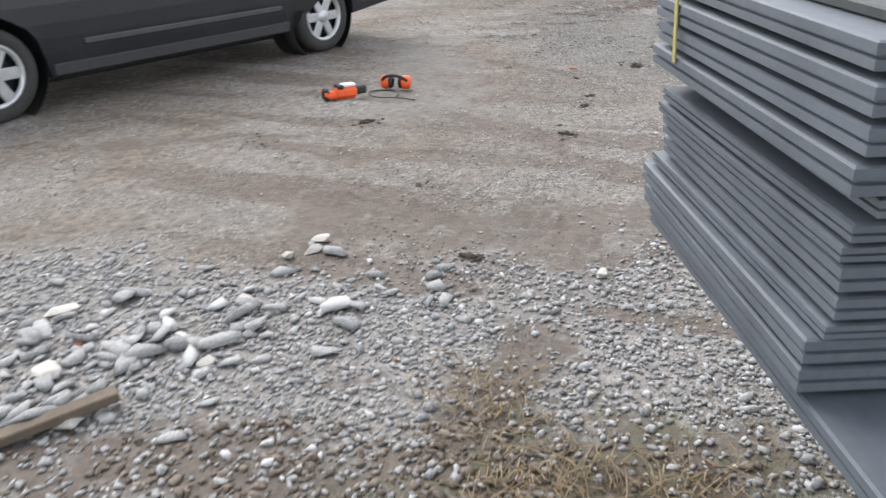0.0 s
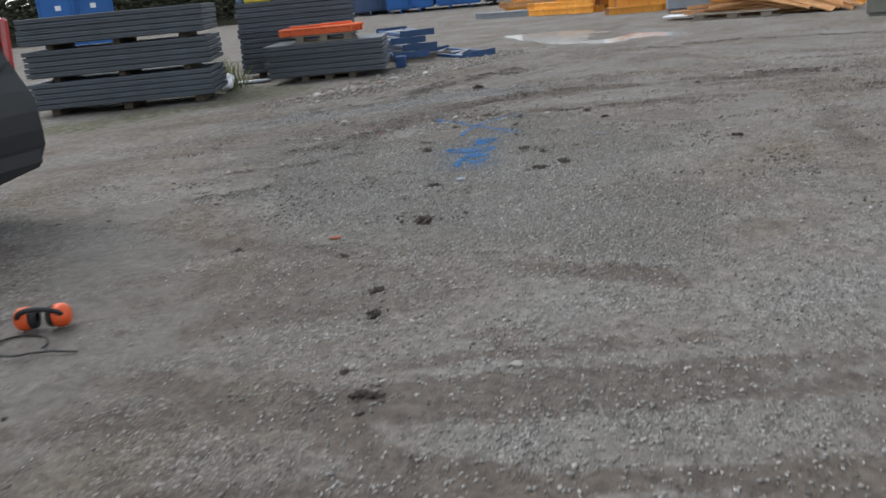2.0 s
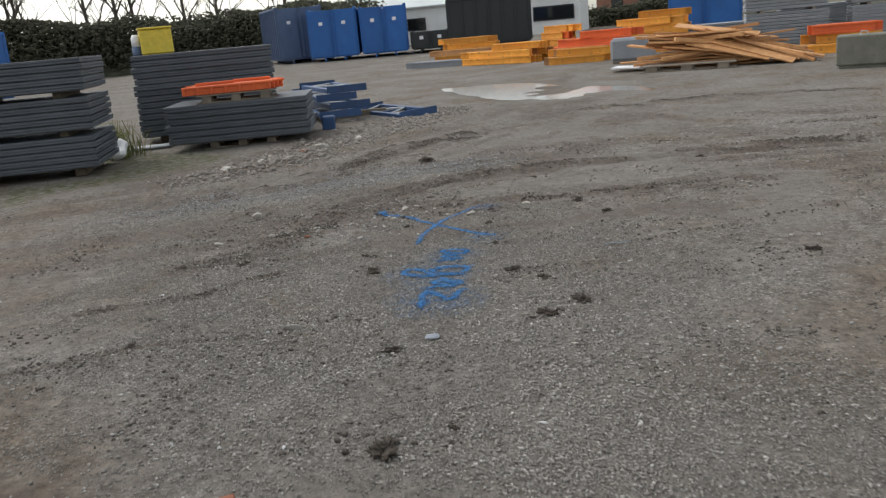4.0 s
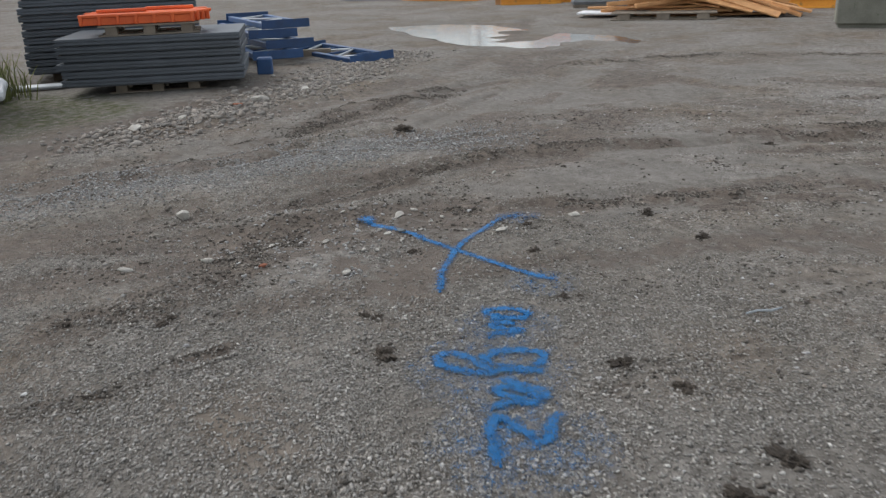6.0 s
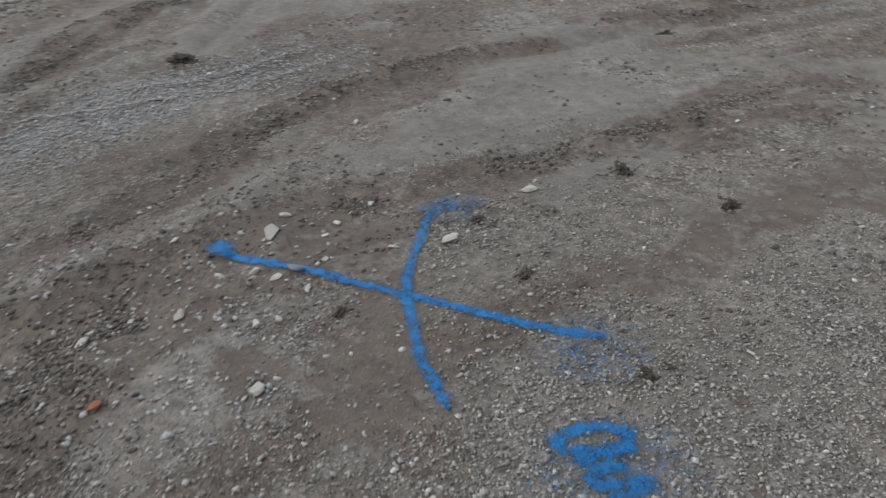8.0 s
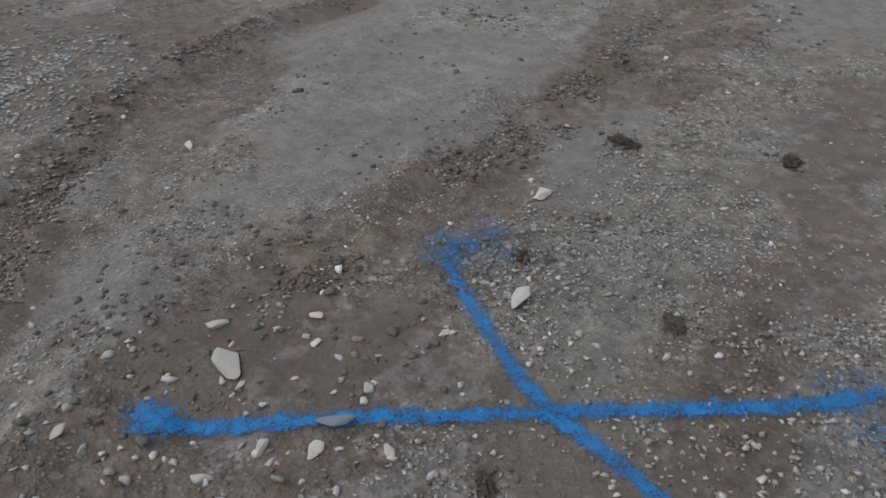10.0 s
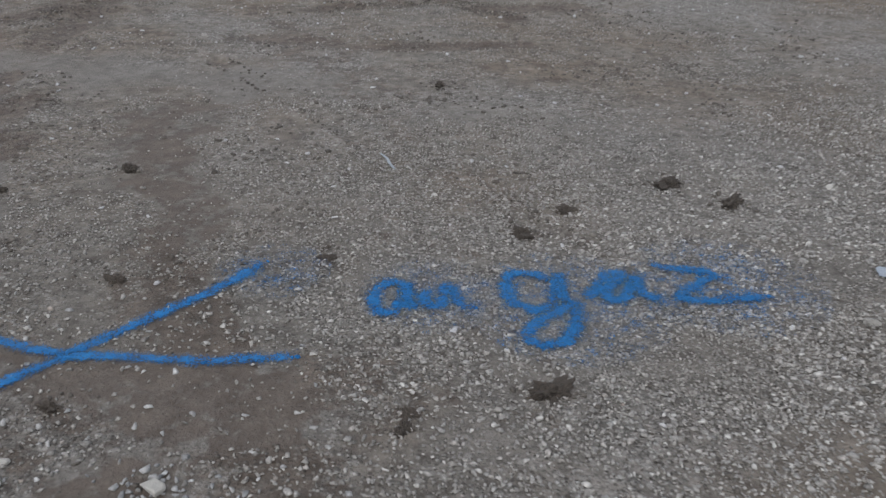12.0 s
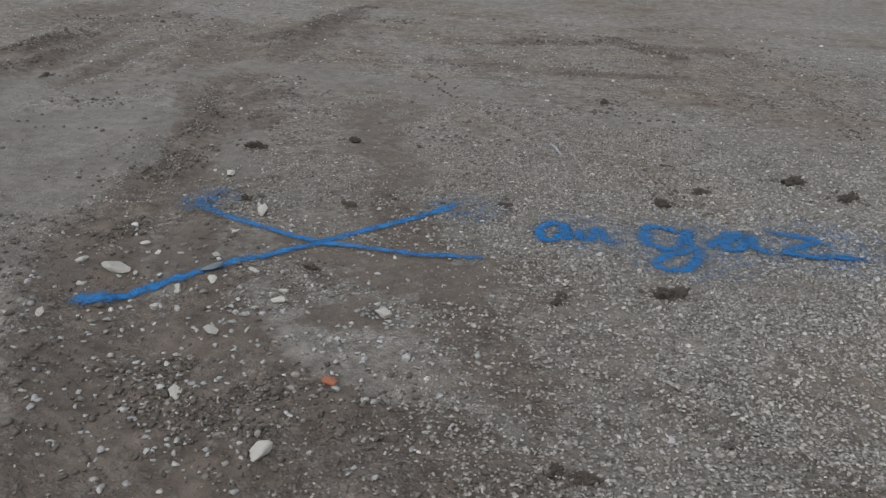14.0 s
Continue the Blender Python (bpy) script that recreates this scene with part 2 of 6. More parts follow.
M_GIRDER = worn("dark_blue_girder_paint", (0.010, 0.035, 0.10), (0.02, 0.075, 0.20), 5.0, (0.35, 0.65), 0, 0.2, (0.06, 0.06, 0.065), 0.62, 0.2)
M_BLUE = worn("blue_painted_steel", (0.006, 0.075, 0.27), (0.014, 0.125, 0.40), 2.0, (0.35, 0.65), 0, 0.2, (0.05, 0.06, 0.09), 0.67, 0.12)
M_BLUEDULL = worn("grey_blue_steel", (0.05, 0.085, 0.16), (0.09, 0.13, 0.22), 2.0, (0.5, 0.8), 0, 0.2)
M_BLACKBOX = worn("black_container_steel", (0.014, 0.017, 0.018), (0.03, 0.034, 0.035), 2.0, (0.5, 0.8), 0, 0.2)
M_GALV = worn("galvanised_steel", (0.33, 0.35, 0.37), (0.5, 0.52, 0.54), 8, (0.35, 0.6), 0.7, 0.1)
M_CONC = worn("weathered_concrete", (0.11, 0.11, 0.088), (0.215, 0.21, 0.175), 3, (0.85, 0.98), 0, 0.5, (0.10, 0.11, 0.08), 0.6)
M_GREYBLK = worn("grey_bundle", (0.20, 0.215, 0.235), (0.30, 0.315, 0.335), 2, (0.6, 0.85), 0, 0.3, None, 0.6, 0.1)
M_CARPAINT = worn("charcoal_car_paint", (0.012, 0.013, 0.016), (0.019, 0.020, 0.024), 3, (0.28, 0.42), 0.2, 0.0)
M_TRIM = plain("black_plastic_trim", (0.022, 0.023, 0.025), 0.6)
M_MOULD = plain("grey_plastic_moulding", (0.042, 0.043, 0.046), 0.5)
M_TYRE = worn("dusty_rubber", (0.018, 0.018, 0.018), (0.045, 0.043, 0.04), 12, (0.8, 0.95), 0, 0.2)
M_RIM = plain("silver_wheel", (0.48, 0.49, 0.50), 0.35, 0.6)
M_GLASS = plain("dark_car_glass", (0.01, 0.012, 0.014), 0.08, 0.0, 0.5)
M_TAIL = plain("red_lamp_glass", (0.35, 0.012, 0.012), 0.2, 0, 0.5)
M_HIVIS = plain("bright_orange_plastic", (0.74, 0.105, 0.022), 0.4)
M_BLACK = plain("black_rubber", (0.015, 0.015, 0.016), 0.6)
M_WHITE = worn("white_plastic", (0.62, 0.63, 0.65), (0.82, 0.83, 0.85), 8, (0.4, 0.6), 0, 0.1)
M_STRAP = plain("dirty_yellow_strap", (0.30, 0.25, 0.08), 0.7)
M_LEMON = plain("yellow_plastic", (0.62, 0.47, 0.05), 0.5)
M_WALL = worn("white_rendered_wall", (0.55, 0.56, 0.56), (0.72, 0.72, 0.72), 1.0, (0.8, 0.95), 0, 0.1)
M_ROOFTIN = worn("pale_sheet_roof", (0.45, 0.50, 0.50), (0.62, 0.66, 0.66), 0.6, (0.4, 0.6), 0.2, 0.05)
M_BRICKWALL = worn("reddish_brick_wall", (0.22, 0.10, 0.07), (0.33, 0.17, 0.12), 2, (0.85, 0.95), 0, 0.3)
M_TILE = worn("dark_roof_tile", (0.09, 0.06, 0.05), (0.16, 0.10, 0.08), 3, (0.8, 0.95), 0, 0.3)
M_BARK = worn("grey_brown_bark", (0.06, 0.052, 0.045), (0.12, 0.105, 0.09), 4, (0.9, 1.0), 0, 0.3)
M_HEDGE = worn("dark_winter_hedge", (0.040, 0.045, 0.028), (0.095, 0.095, 0.06), 2, (0.9, 1.0), 0, 0.3)
M_DRY = worn("dry_brown_stalk", (0.14, 0.10, 0.06), (0.30, 0.23, 0.14), 12, (0.85, 1.0), 0, 0.2)
M_WEED = worn("yellow_green_weed", (0.10, 0.12, 0.035), (0.24, 0.25, 0.09), 12, (0.8, 0.95), 0, 0.2)


def water_material():
    m, n, l, p = material("muddy_puddle_water")
    p.inputs["Base Color"].default_value = (0.055, 0.052, 0.048, 1)
    p.inputs["Roughness"].default_value = 0.13
    p.inputs["IOR"].default_value = 1.33
    p.inputs["Specular IOR Level"].default_value = 1.0
    co = n.new("ShaderNodeTexCoord").outputs["Object"]
    bump_node(n, l, noise_node(n, l, co, 7, 3), 0.15, 0.01, p)
    return m


M_WATER = water_material()


# ---- mesh helpers ----
def mesh_of(name, bm, mat):
    me = bpy.data.meshes.new(name)
    bm.normal_update()
    bm.to_mesh(me)
    bm.free()
    for x in mat if isinstance(mat, (list, tuple)) else (mat,):
        me.materials.append(x)
    return me


def part(name, bm, mat, parent=None, label=""):
    ob = new(name, mesh_of(name, bm, mat))
    if parent is not None:
        ob.parent = parent
    return tagged(ob, label) if label else ob


def share(name, me, parent, m):
    ob = new(name, me)
    ob.parent = parent
    ob.matrix_basis = m
    return ob


def base(name, m, label, category, group="", kind=""):
    ob = new(name)
    ob.empty_display_size = 0.1
    ob.matrix_basis = m
    return tagged(ob, label, category, group, kind)


def add_box(bm, size, at=(0, 0, 0), rot=None, bevel=0.0, mat=0):
    m = Matrix.Translation(at) @ (rot if rot is not None else Matrix.Identity(4)) @ Matrix.Diagonal((*size, 1))
    made = bmesh.ops.create_cube(bm, size=1, matrix=m)
    faces = {f for v in made["verts"] for f in v.link_faces}
    for f in faces:
        f.material_index = mat
    if bevel:
        edges = {e for f in faces for e in f.edges}
        bmesh.ops.bevel(bm, geom=list(edges), offset=bevel, segments=1, affect="EDGES")
    return bm


def box(size, at=(0, 0, 0), rot=None, bevel=0.0):
    return add_box(bmesh.new(), size, at, rot, bevel)


def add_tube(bm, points, radii, sides=8, cap=True):
    """A tapering tube along points."""
    rings = []
    pts = [Vector(q) for q in points]
    for k, q in enumerate(pts):
        d = (pts[min(k + 1, len(pts) - 1)] - pts[max(k - 1, 0)]).normalized()
        u = d.orthogonal().normalized() if k == 0 else (u - d * u.dot(d)).normalized()
        v = d.cross(u)
        r = radii[k] if isinstance(radii, (list, tuple)) else radii
        rings.append([bm.verts.new(q + (u * math.cos(a) + v * math.sin(a)) * r) for a in (2 * math.pi * s / sides for s in range(sides))])
    for a, b in zip(rings, rings[1:]):
        for s in range(sides):
            bm.faces.new((a[s], a[(s + 1) % sides], b[(s + 1) % sides], b[s]))
    if cap:
        bm.faces.new(rings[0][::-1]), bm.faces.new(rings[-1])
    return bm


def add_lathe(bm, profile, steps=32, axis="Y", at=(0, 0, 0), mat=0):
    """Turns (radius, along) pairs round an axis through at."""
    rings = []
    for s in range(steps):
        a = 2 * math.pi * s / steps
        ring = []
        for r, h in profile:
            q = {"Y": (r * math.cos(a), h, r * math.sin(a)), "Z": (r * math.cos(a), r * math.sin(a), h), "X": (h, r * math.cos(a), r * math.sin(a))}[axis]
            ring.append(bm.verts.new(Vector(at) + Vector(q)))
        rings.append(ring)
    for s in range(steps):
        a, b = rings[s], rings[(s + 1) % steps]
        for k in range(len(profile) - 1):
            f = bm.faces.new((a[k], b[k], b[k + 1], a[k + 1]))
            f.material_index, f.smooth = mat, True
    bmesh.ops.remove_doubles(bm, verts=bm.verts, dist=1e-5)
    bmesh.ops.recalc_face_normals(bm, faces=bm.faces)
    return bm


# ---- lie of the yard ----
def value_noise(x, y, freq, seed):
    """Smooth noise in -1..1 on arrays."""
    u, v = x * freq, y * freq
    i, j = np.floor(u).astype(np.int64), np.floor(v).astype(np.int64)
    fu, fv = u - i, v - j
    fu, fv = fu * fu * (3 - 2 * fu), fv * fv * (3 - 2 * fv)

    def cell(a, b):
        h = (a * 374761393 + b * 668265263 + seed * 974711) & 0x7FFFFFFF
        h = ((h ^ (h >> 13)) * 1274126177) & 0x7FFFFFFF
        return ((h ^ (h >> 16)) % 65536) / 32767.5 - 1

    return (cell(i, j) * (1 - fu) + cell(i + 1, j) * fu) * (1 - fv) + (cell(i, j + 1) * (1 - fu) + cell(i + 1, j + 1) * fu) * fv


def away(x, y, line):
    """Distance of points from a polyline."""
    best = np.full(np.shape(x), 1e9)
    for (ax, ay), (bx, by) in zip(line, line[1:]):
        dx, dy = bx - ax, by - ay
        k = np.clip(((x - ax) * dx + (y - ay) * dy) / (dx * dx + dy * dy), 0, 1)
        best = np.minimum(best, np.hypot(x - ax - k * dx, y - ay - k * dy))
    return best


RUTS = [  # (centre line, half width, depth)
    ([(1.0, -2.9), (0.35, -1.55), (0.08, -1.07), (-0.22, -0.72), (-0.42, -0.45), (-0.62, -0.2), (-0.76, 0.2), (-0.9, 1.2), (-1.2, 2.0), (-2.0, 4.2)], 0.20, 0.012),
    ([(0.5, -3.6), (-0.1, -2.3), (-0.6, -1.4), (-0.95, -0.75), (-1.4, -0.25), (-1.9, 0.5), (-2.35, 1.6), (-2.6, 3.1), (-3.2, 5.5)], 0.19, 0.02),
    ([(-0.6, -4.2), (-2.0, -2.15), (-2.8, -1.5), (-4.15, -0.75), (-5.6, -0.12), (-8.5, 1.0)], 0.2, 0.024),
    ([(-1.6, -4.0), (-2.7, -2.6), (-4.2, -1.6), (-6.5, -0.7), (-9.5, -0.2), (-14, 0.0)], 0.2, 0.02),
    ([(-3.0, 6.0), (-3.4, 3.0), (-4.6, 0.9), (-7.0, 0.0), (-12, -0.5)], 0.22, 0.02),
    ([(-4.5, 7.0), (-4.9, 3.4), (-6.2, 1.6), (-9, 1.0)], 0.22, 0.02),
    ([(7.6, 3.6), (6.9, 1.5), (6.2, 0.2), (5.9, -1.0)], 0.28, 0.012),
    ([(1.75, -1.6), (1.49, -1.02), (1.26, -0.85), (1.1, -0.7)], 0.035, 0.009),
    ([(1.0, 1.35), (1.15, 0.75), (1.35, 0.62)], 0.03, 0.007),
    ([(-0.2, 2.6), (0.35, 1.9), (0.72, 1.2)], 0.04, 0.008),
    ([(-1.9, 3.4), (-1.6, 2.2), (-1.75, 1.4)], 0.05, 0.012),
    ([(-3.4, 3.2), (-3.3, 1.9), (-3.6, 1.2)], 0.06, 0.016),
    ([(-4.2, 4.4), (-4.0, 2.8)], 0.07, 0.016),
    ([(2.6, -1.5), (2.2, -0.9), (2.1, -0.2)], 0.035, 0.007),
]
TRACKS = [  # narrow brown streaks left by tyres
    ([(0.1, -2.4), (-0.05, -1.05), (-0.4, -0.55)], 0.17), ([(-1.5, -2.4), (-2.0, -1.8), (-2.76, -1.6), (-3.3, -0.86), (-5.1, -0.45), (-6.3, 0.85)], 0.11),
    ([(-1.3, -2.2), (-1.75, -1.6), (-2.4, -1.3), (-3.0, -0.6), (-4.6, -0.1)], 0.06), ([(-1.5, -0.44), (-2.1, 0.6), (-2.25, 1.2), (-2.5, 3.1)], 0.10), ([(-2.2, -1.5), (-2.3, -0.38), (-3.3, 0.93)], 0.09),
    ([(-0.72, -1.05), (-1.5, -0.41), (-2.0, 0.2), (-2.0, 1.34), (-2.1, 3.2)], 0.08), ([(-0.76, 0.26), (-1.03, 1.0), (-0.85, 1.9)], 0.07), ([(-1.1, 2.2), (-1.2, 3.7), (-1.2, 5.1)], 0.11),
    ([(-2.6, 1.6), (-2.7, 2.3), (-2.8, 3.8)], 0.10), ([(0.0, 4.3), (1.3, 4.0), (2.2, 4.1)], 0.12), ([(-0.2, 3.1), (0.7, 2.9), (1.4, 3.05)], 0.09), ([(-4.0, 3.5), (-4.8, 2.0), (-7.0, 0.9)], 0.10),
    ([(6.2, 3.1), (5.9, 1.8), (5.3, 0.4), (5.1, -1.0)], 0.12), ([(6.9, 2.4), (6.6, 1.2), (6.3, 0.0)], 0.10), ([(4.2, 2.2), (3.9, 1.0), (3.6, -0.6)], 0.09),
]
SMOOTH = [  # (centre line, half width): fine damp clay pressed flat by wheels, with hardly a stone in it
    ([(-1.26, 0.64), (-1.5, 0.9), (-1.99, 1.03), (-2.31, 1.6), (-2.51, 2.18)], 0.30), ([(-3.72, 0.29), (-4.31, 0.91), (-4.64, 1.77)], 0.45), ([(-1.72, 1.78), (-1.21, 2.51), (-0.62, 2.33), (0.3, 2.27)], 0.24),
    ([(-1.07, -0.4), (-1.23, -0.17), (-1.13, 0.0), (-1.05, 0.16), (-1.18, 0.34), (-1.27, 0.59), (-1.35, 0.9), (-1.44, 1.21)], 0.22), ([(-0.49, 0.62), (-0.68, 0.93), (-0.81, 1.29)], 0.08),
    ([(-2.0, -2.05), (-2.8, -1.72), (-4.3, -1.15), (-5.2, -0.4)], 0.22), ([(-3.0, -0.6), (-4.2, 0.0), (-6.0, 0.9)], 0.3), ([(-5.6, 2.0), (-6.6, 3.6)], 0.5),
    ([(7.43, 1.93), (7.22, 2.02), (7.06, 2.14)], 0.13), ([(3.0, -1.6), (4.2, -0.9), (5.4, -0.2)], 0.35),
]
BROWN = [  # the same, of brown earth
    ([(-0.06, -0.05), (0.28, -0.18), (0.56, -0.17)], 0.15), ([(-0.58, -0.27), (-0.4, -0.25), (-0.33, -0.1)], 0.16), ([(7.16, 0.75), (7.05, 1.2), (6.9, 1.37), (6.64, 1.68), (6.38, 2.02), (6.14, 2.4)], 0.24),
    ([(6.77, -1.25), (6.11, -0.4)], 0.14), ([(7.6, 2.1), (7.78, 2.1), (7.91, 2.13), (8.1, 2.3)], 0.10), ([(0.1, 0.7), (-0.1, 1.3), (-0.3, 1.8)], 0.16), ([(0.25, -0.45), (0.0, -0.62)], 0.12), ([(9.2, 1.05), (9.0, 1.24), (8.78, 1.42), (8.62, 1.7), (8.5, 2.0), (8.28, 2.2), (8.22, 2.36), (8.06, 2.6), (7.72, 2.87)], 0.17), ([(-2.2, -3.6), (-3.6, -3.05), (-4.8, -2.75), (-5.6, -2.6)], 0.22),
]
TREADS = [  # (line, half width): crumbled ridges pushed up along the wheel marks
    ([(0.94, -1.38), (0.77, -1.18), (0.39, -0.96), (-0.09, -0.85), (-0.24, -0.69), (-0.32, -0.5)], 0.13), ([(-0.72, 0.21), (-0.78, 0.37), (-0.85, 0.59), (-0.91, 0.85), (-0.95, 1.08), (-1.02, 1.38), (-1.14, 1.73), (-1.24, 2.23)], 0.055),
    ([(-0.62, -0.2), (-0.7, 0.1), (-0.81, 0.48), (-0.84, 1.0), (-0.77, 1.42)], 0.085), ([(-0.82, -1.17), (-0.92, -0.73), (-1.48, -0.38), (-1.87, -0.08), (-2.24, 0.49), (-2.31, 1.26)], 0.06), ([(-2.64, 1.81), (-2.55, 2.71)], 0.09),
    ([(-2.87, 2.44), (-2.81, 3.29), (-2.59, 4.16)], 0.08), ([(-1.49, 3.41), (-1.37, 4.2), (-1.17, 5.58)], 0.10), ([(0.18, 3.84), (0.98, 4.3), (1.36, 3.71)], 0.08), ([(-6.87, 0.63), (-7.49, 2.67), (-7.06, 4.53)], 0.12),
    ([(-1.75, -2.05), (-2.36, -1.91), (-2.8, -1.56), (-3.54, -1.25), (-4.32, -0.95), (-4.75, -0.49)], 0.06), ([(-2.36, -1.71), (-4.06, -1.35), (-4.92, -0.66), (-5.6, 0.07)], 0.07), ([(-0.45, -0.45), (-0.1, -0.85), (0.2, -1.1)], 0.15),
    ([(1.72, -1.55), (1.49, -1.02), (1.26, -0.85), (1.05, -0.7)], 0.03),
]
LOOSE = [  # (line, half width): loose angular gravel
    ([(0.42, 0.65), (0.75, 0.3), (1.5, 0.1), (2.3, 0.3), (3.3, 0.6)], 0.62), ([(0.95, -0.8), (1.6, -0.75), (2.7, -0.4)], 0.42), ([(1.4, 1.2), (2.7, 1.4), (3.6, 1.6)], 0.5), ([(0.1, 0.45), (-0.3, 0.42), (-0.45, 0.75)], 0.2),
]
PUDDLE = [(-12.9, -2.7), (-11.2, -2.0), (-9.3, -0.9), (-8.7, 0.0), (-8.8, 0.9), (-9.0, 1.8), (-10.2, 1.5), (-11.0, 0.4), (-12.8, -0.7), (-13.3, -1.6)]
HEAP = [(9.8, 0.0), (8.7, 0.85), (8.2, 1.6), (7.6, 2.5), (6.6, 3.2)]  # spine of the gravel by the raised stack


def inside(x, y, outline):
    hit = np.zeros(np.shape(x), bool)
    for (ax, ay), (bx, by) in zip(outline, outline[1:] + outline[:1]):
        cut = (ay > y) != (by > y)
        hit ^= cut & (x < (bx - ax) * (y - ay) / (by - ay + 1e-12) + ax)
    return hit


def soft(d, a, b):
    k = np.clip((d - a) / (b - a), 0, 1)
    return 1 - k * k * (3 - 2 * k)


def within_bands(x, y, lines, ragged, seed):
    """How far points lie within bands with frayed edges, 0..1."""
    w = np.zeros(np.shape(x))
    fray = ragged * (value_noise(x, y, 2.6, seed) + 0.6 * value_noise(x, y, 7, seed + 1))
    for line, half in lines:
        w = np.maximum(w, soft(away(x, y, line) / half + fray, 0.55, 1.35))
    return w


def smooth_at(x, y):
    return within_bands(x, y, SMOOTH + BROWN, 0.75, 101)


def loose_at(x, y):
    return within_bands(x, y, LOOSE, 0.8, 105) * (1 - 0.8 * within_bands(x, y, BROWN, 0.4, 109))


def lie(x, y):
    """Ground height at arrays x, y."""
    x, y = np.asarray(x, float), np.asarray(y, float)
    z = 0.012 * value_noise(x, y, 0.35, 3) + 0.006 * value_noise(x, y, 1.3, 5) + 0.003 * value_noise(x, y, 4.5, 7) + 0.0022 * value_noise(x, y, 11, 9)
    for line, w, deep in RUTS:
        d = away(x, y, line) / w
        z += deep * (-np.exp(-(d**2) * 1.3) + 0.6 * np.exp(-((d - 1.5) ** 2) * 4) * (1 + 0.8 * value_noise(x, y, 6, 11)))
    for line, w in TRACKS:
        d = away(x, y, line) / w
        z += 0.011 * (-np.exp(-(d**2)) + 0.9 * np.exp(-((d - 1.5) ** 2) * 4) * (1 + value_noise(x, y, 7, 12)))
    rough = within_bands(x, y, TREADS, 0.5, 103)
    z += rough * (0.004 + 0.012 * np.clip(value_noise(x, y, 9, 13), -0.3, 1) + 0.009 * value_noise(x, y, 19, 14))
    d = away(x, y, PUDDLE + PUDDLE[:1])
    z = np.where(inside(x, y, PUDDLE), -0.012 + 0.016 * value_noise(x, y, 0.9, 15) + 0.008 * value_noise(x, y, 3, 16), z * np.clip(d / 0.6, 0, 1))
    return z * np.clip(60 / (np.hypot(x, y) + 1), 0, 1)


def mud_at(x, y):
    w = np.zeros(np.shape(x))
    for k, (line, half, _) in enumerate(RUTS):
        if k == 6:
            continue
        w = np.maximum(w, (0.95 if k == 0 else 1.0) * soft(away(x, y, line) / half + 0.45 * value_noise(x, y, 3, 21), 0.3, 1.7) * (0.62 + 0.45 * value_noise(x, y, 0.9, 22)))
    w = np.maximum(w, 0.62 * soft(away(x, y, [(-0.3, -0.75), (-0.1, -0.3), (-0.45, -0.15)]) + 0.2 * value_noise(x, y, 4, 23), 0.1, 0.42))
    w = np.maximum(w, 0.55 * soft(away(x, y, [(0.1, -0.2), (0.7, -0.15)]) + 0.1 * value_noise(x, y, 5, 24), 0.08, 0.3))
    w = np.maximum(w, 0.8 * soft(away(x, y, [(-2.5, 0.2), (-5.5, 1.2)]) + 0.5 * value_noise(x, y, 1.2, 25), 0.2, 1.0))
    w = np.maximum(w, 0.9 * soft(away(x, y, [(7.25, 2.05), (7.6, 2.1), (7.9, 2.05), (8.3, 2.4), (8.1, 2.8)]) + 0.16 * value_noise(x, y, 5, 26), 0.03, 0.2))
    w = np.maximum(w, 0.55 * soft(away(x, y, [(6.6, 0.8), (7.1, 1.5), (6.4, 2.1)]) + 0.2 * value_noise(x, y, 3, 27), 0.15, 0.5))
    for line, half in TRACKS:
        w = np.maximum(w, 1.25 * soft(away(x, y, line) / half + 0.7 * value_noise(x, y, 4, 34), 0.3, 1.5) * np.clip(0.55 + 0.75 * value_noise(x, y, 1.3, 35), 0, 1))
    # long smears dragged by wheels
    for turn, zone, freq, seed in ((2.03, [(0.3, -3.0), (-0.6, -0.6), (-1.4, 3.0)], 1.0, 28), (2.45, [(-2.2, -3.2), (-4.5, -0.6), (-8, 1.5)], 0.7, 29), (1.85, [(6.5, 3.0), (6.0, 0.5), (5.0, -1.5)], 1.2, 30)):
        u, v = x * math.cos(turn) + y * math.sin(turn), -x * math.sin(turn) + y * math.cos(turn)
        smear = value_noise(u * 0.45, v * 3.2, freq, seed) + 0.5 * value_noise(u * 0.9, v * 8, freq, seed + 50)
        w = np.maximum(w, np.clip(smear * 1.7, 0, 0.95) * soft(away(x, y, zone), 0.8, 2.6))
    w *= 1 - 0.85 * within_bands(x, y, SMOOTH, 0.75, 101)
    w = np.maximum(w, 0.7 * within_bands(x, y, BROWN, 0.75, 101))
    w = np.maximum(w, 0.95 * within_bands(x, y, [(q, h * 1.5) for q, h in TREADS], 0.6, 103) * (0.75 + 0.35 * value_noise(x, y, 2.2, 36)))
    return np.clip(w, 0, 1)


def gravel_at(x, y):
    w = soft(away(x, y, HEAP) + 0.3 * value_noise(x, y, 1.6, 31), 0.75, 1.3)
    w = np.maximum(w, 0.8 * soft(away(x, y, [(-0.6, -3.0), (-0.85, -2.65), (-1.65, -1.65), (-2.2, -0.85), (-2.5, -0.1), (-3.1, 0.3)]) + 0.25 * value_noise(x, y, 2, 32), 0.12, 0.42))
    w = np.maximum(w, 0.5 * soft(away(x, y, [(1.2, 0.6), (3.0, 1.0), (6.0, 2.2)]) + 0.5 * value_noise(x, y, 1, 33), 0.2, 1.2))
    return np.clip(w, 0, 1)


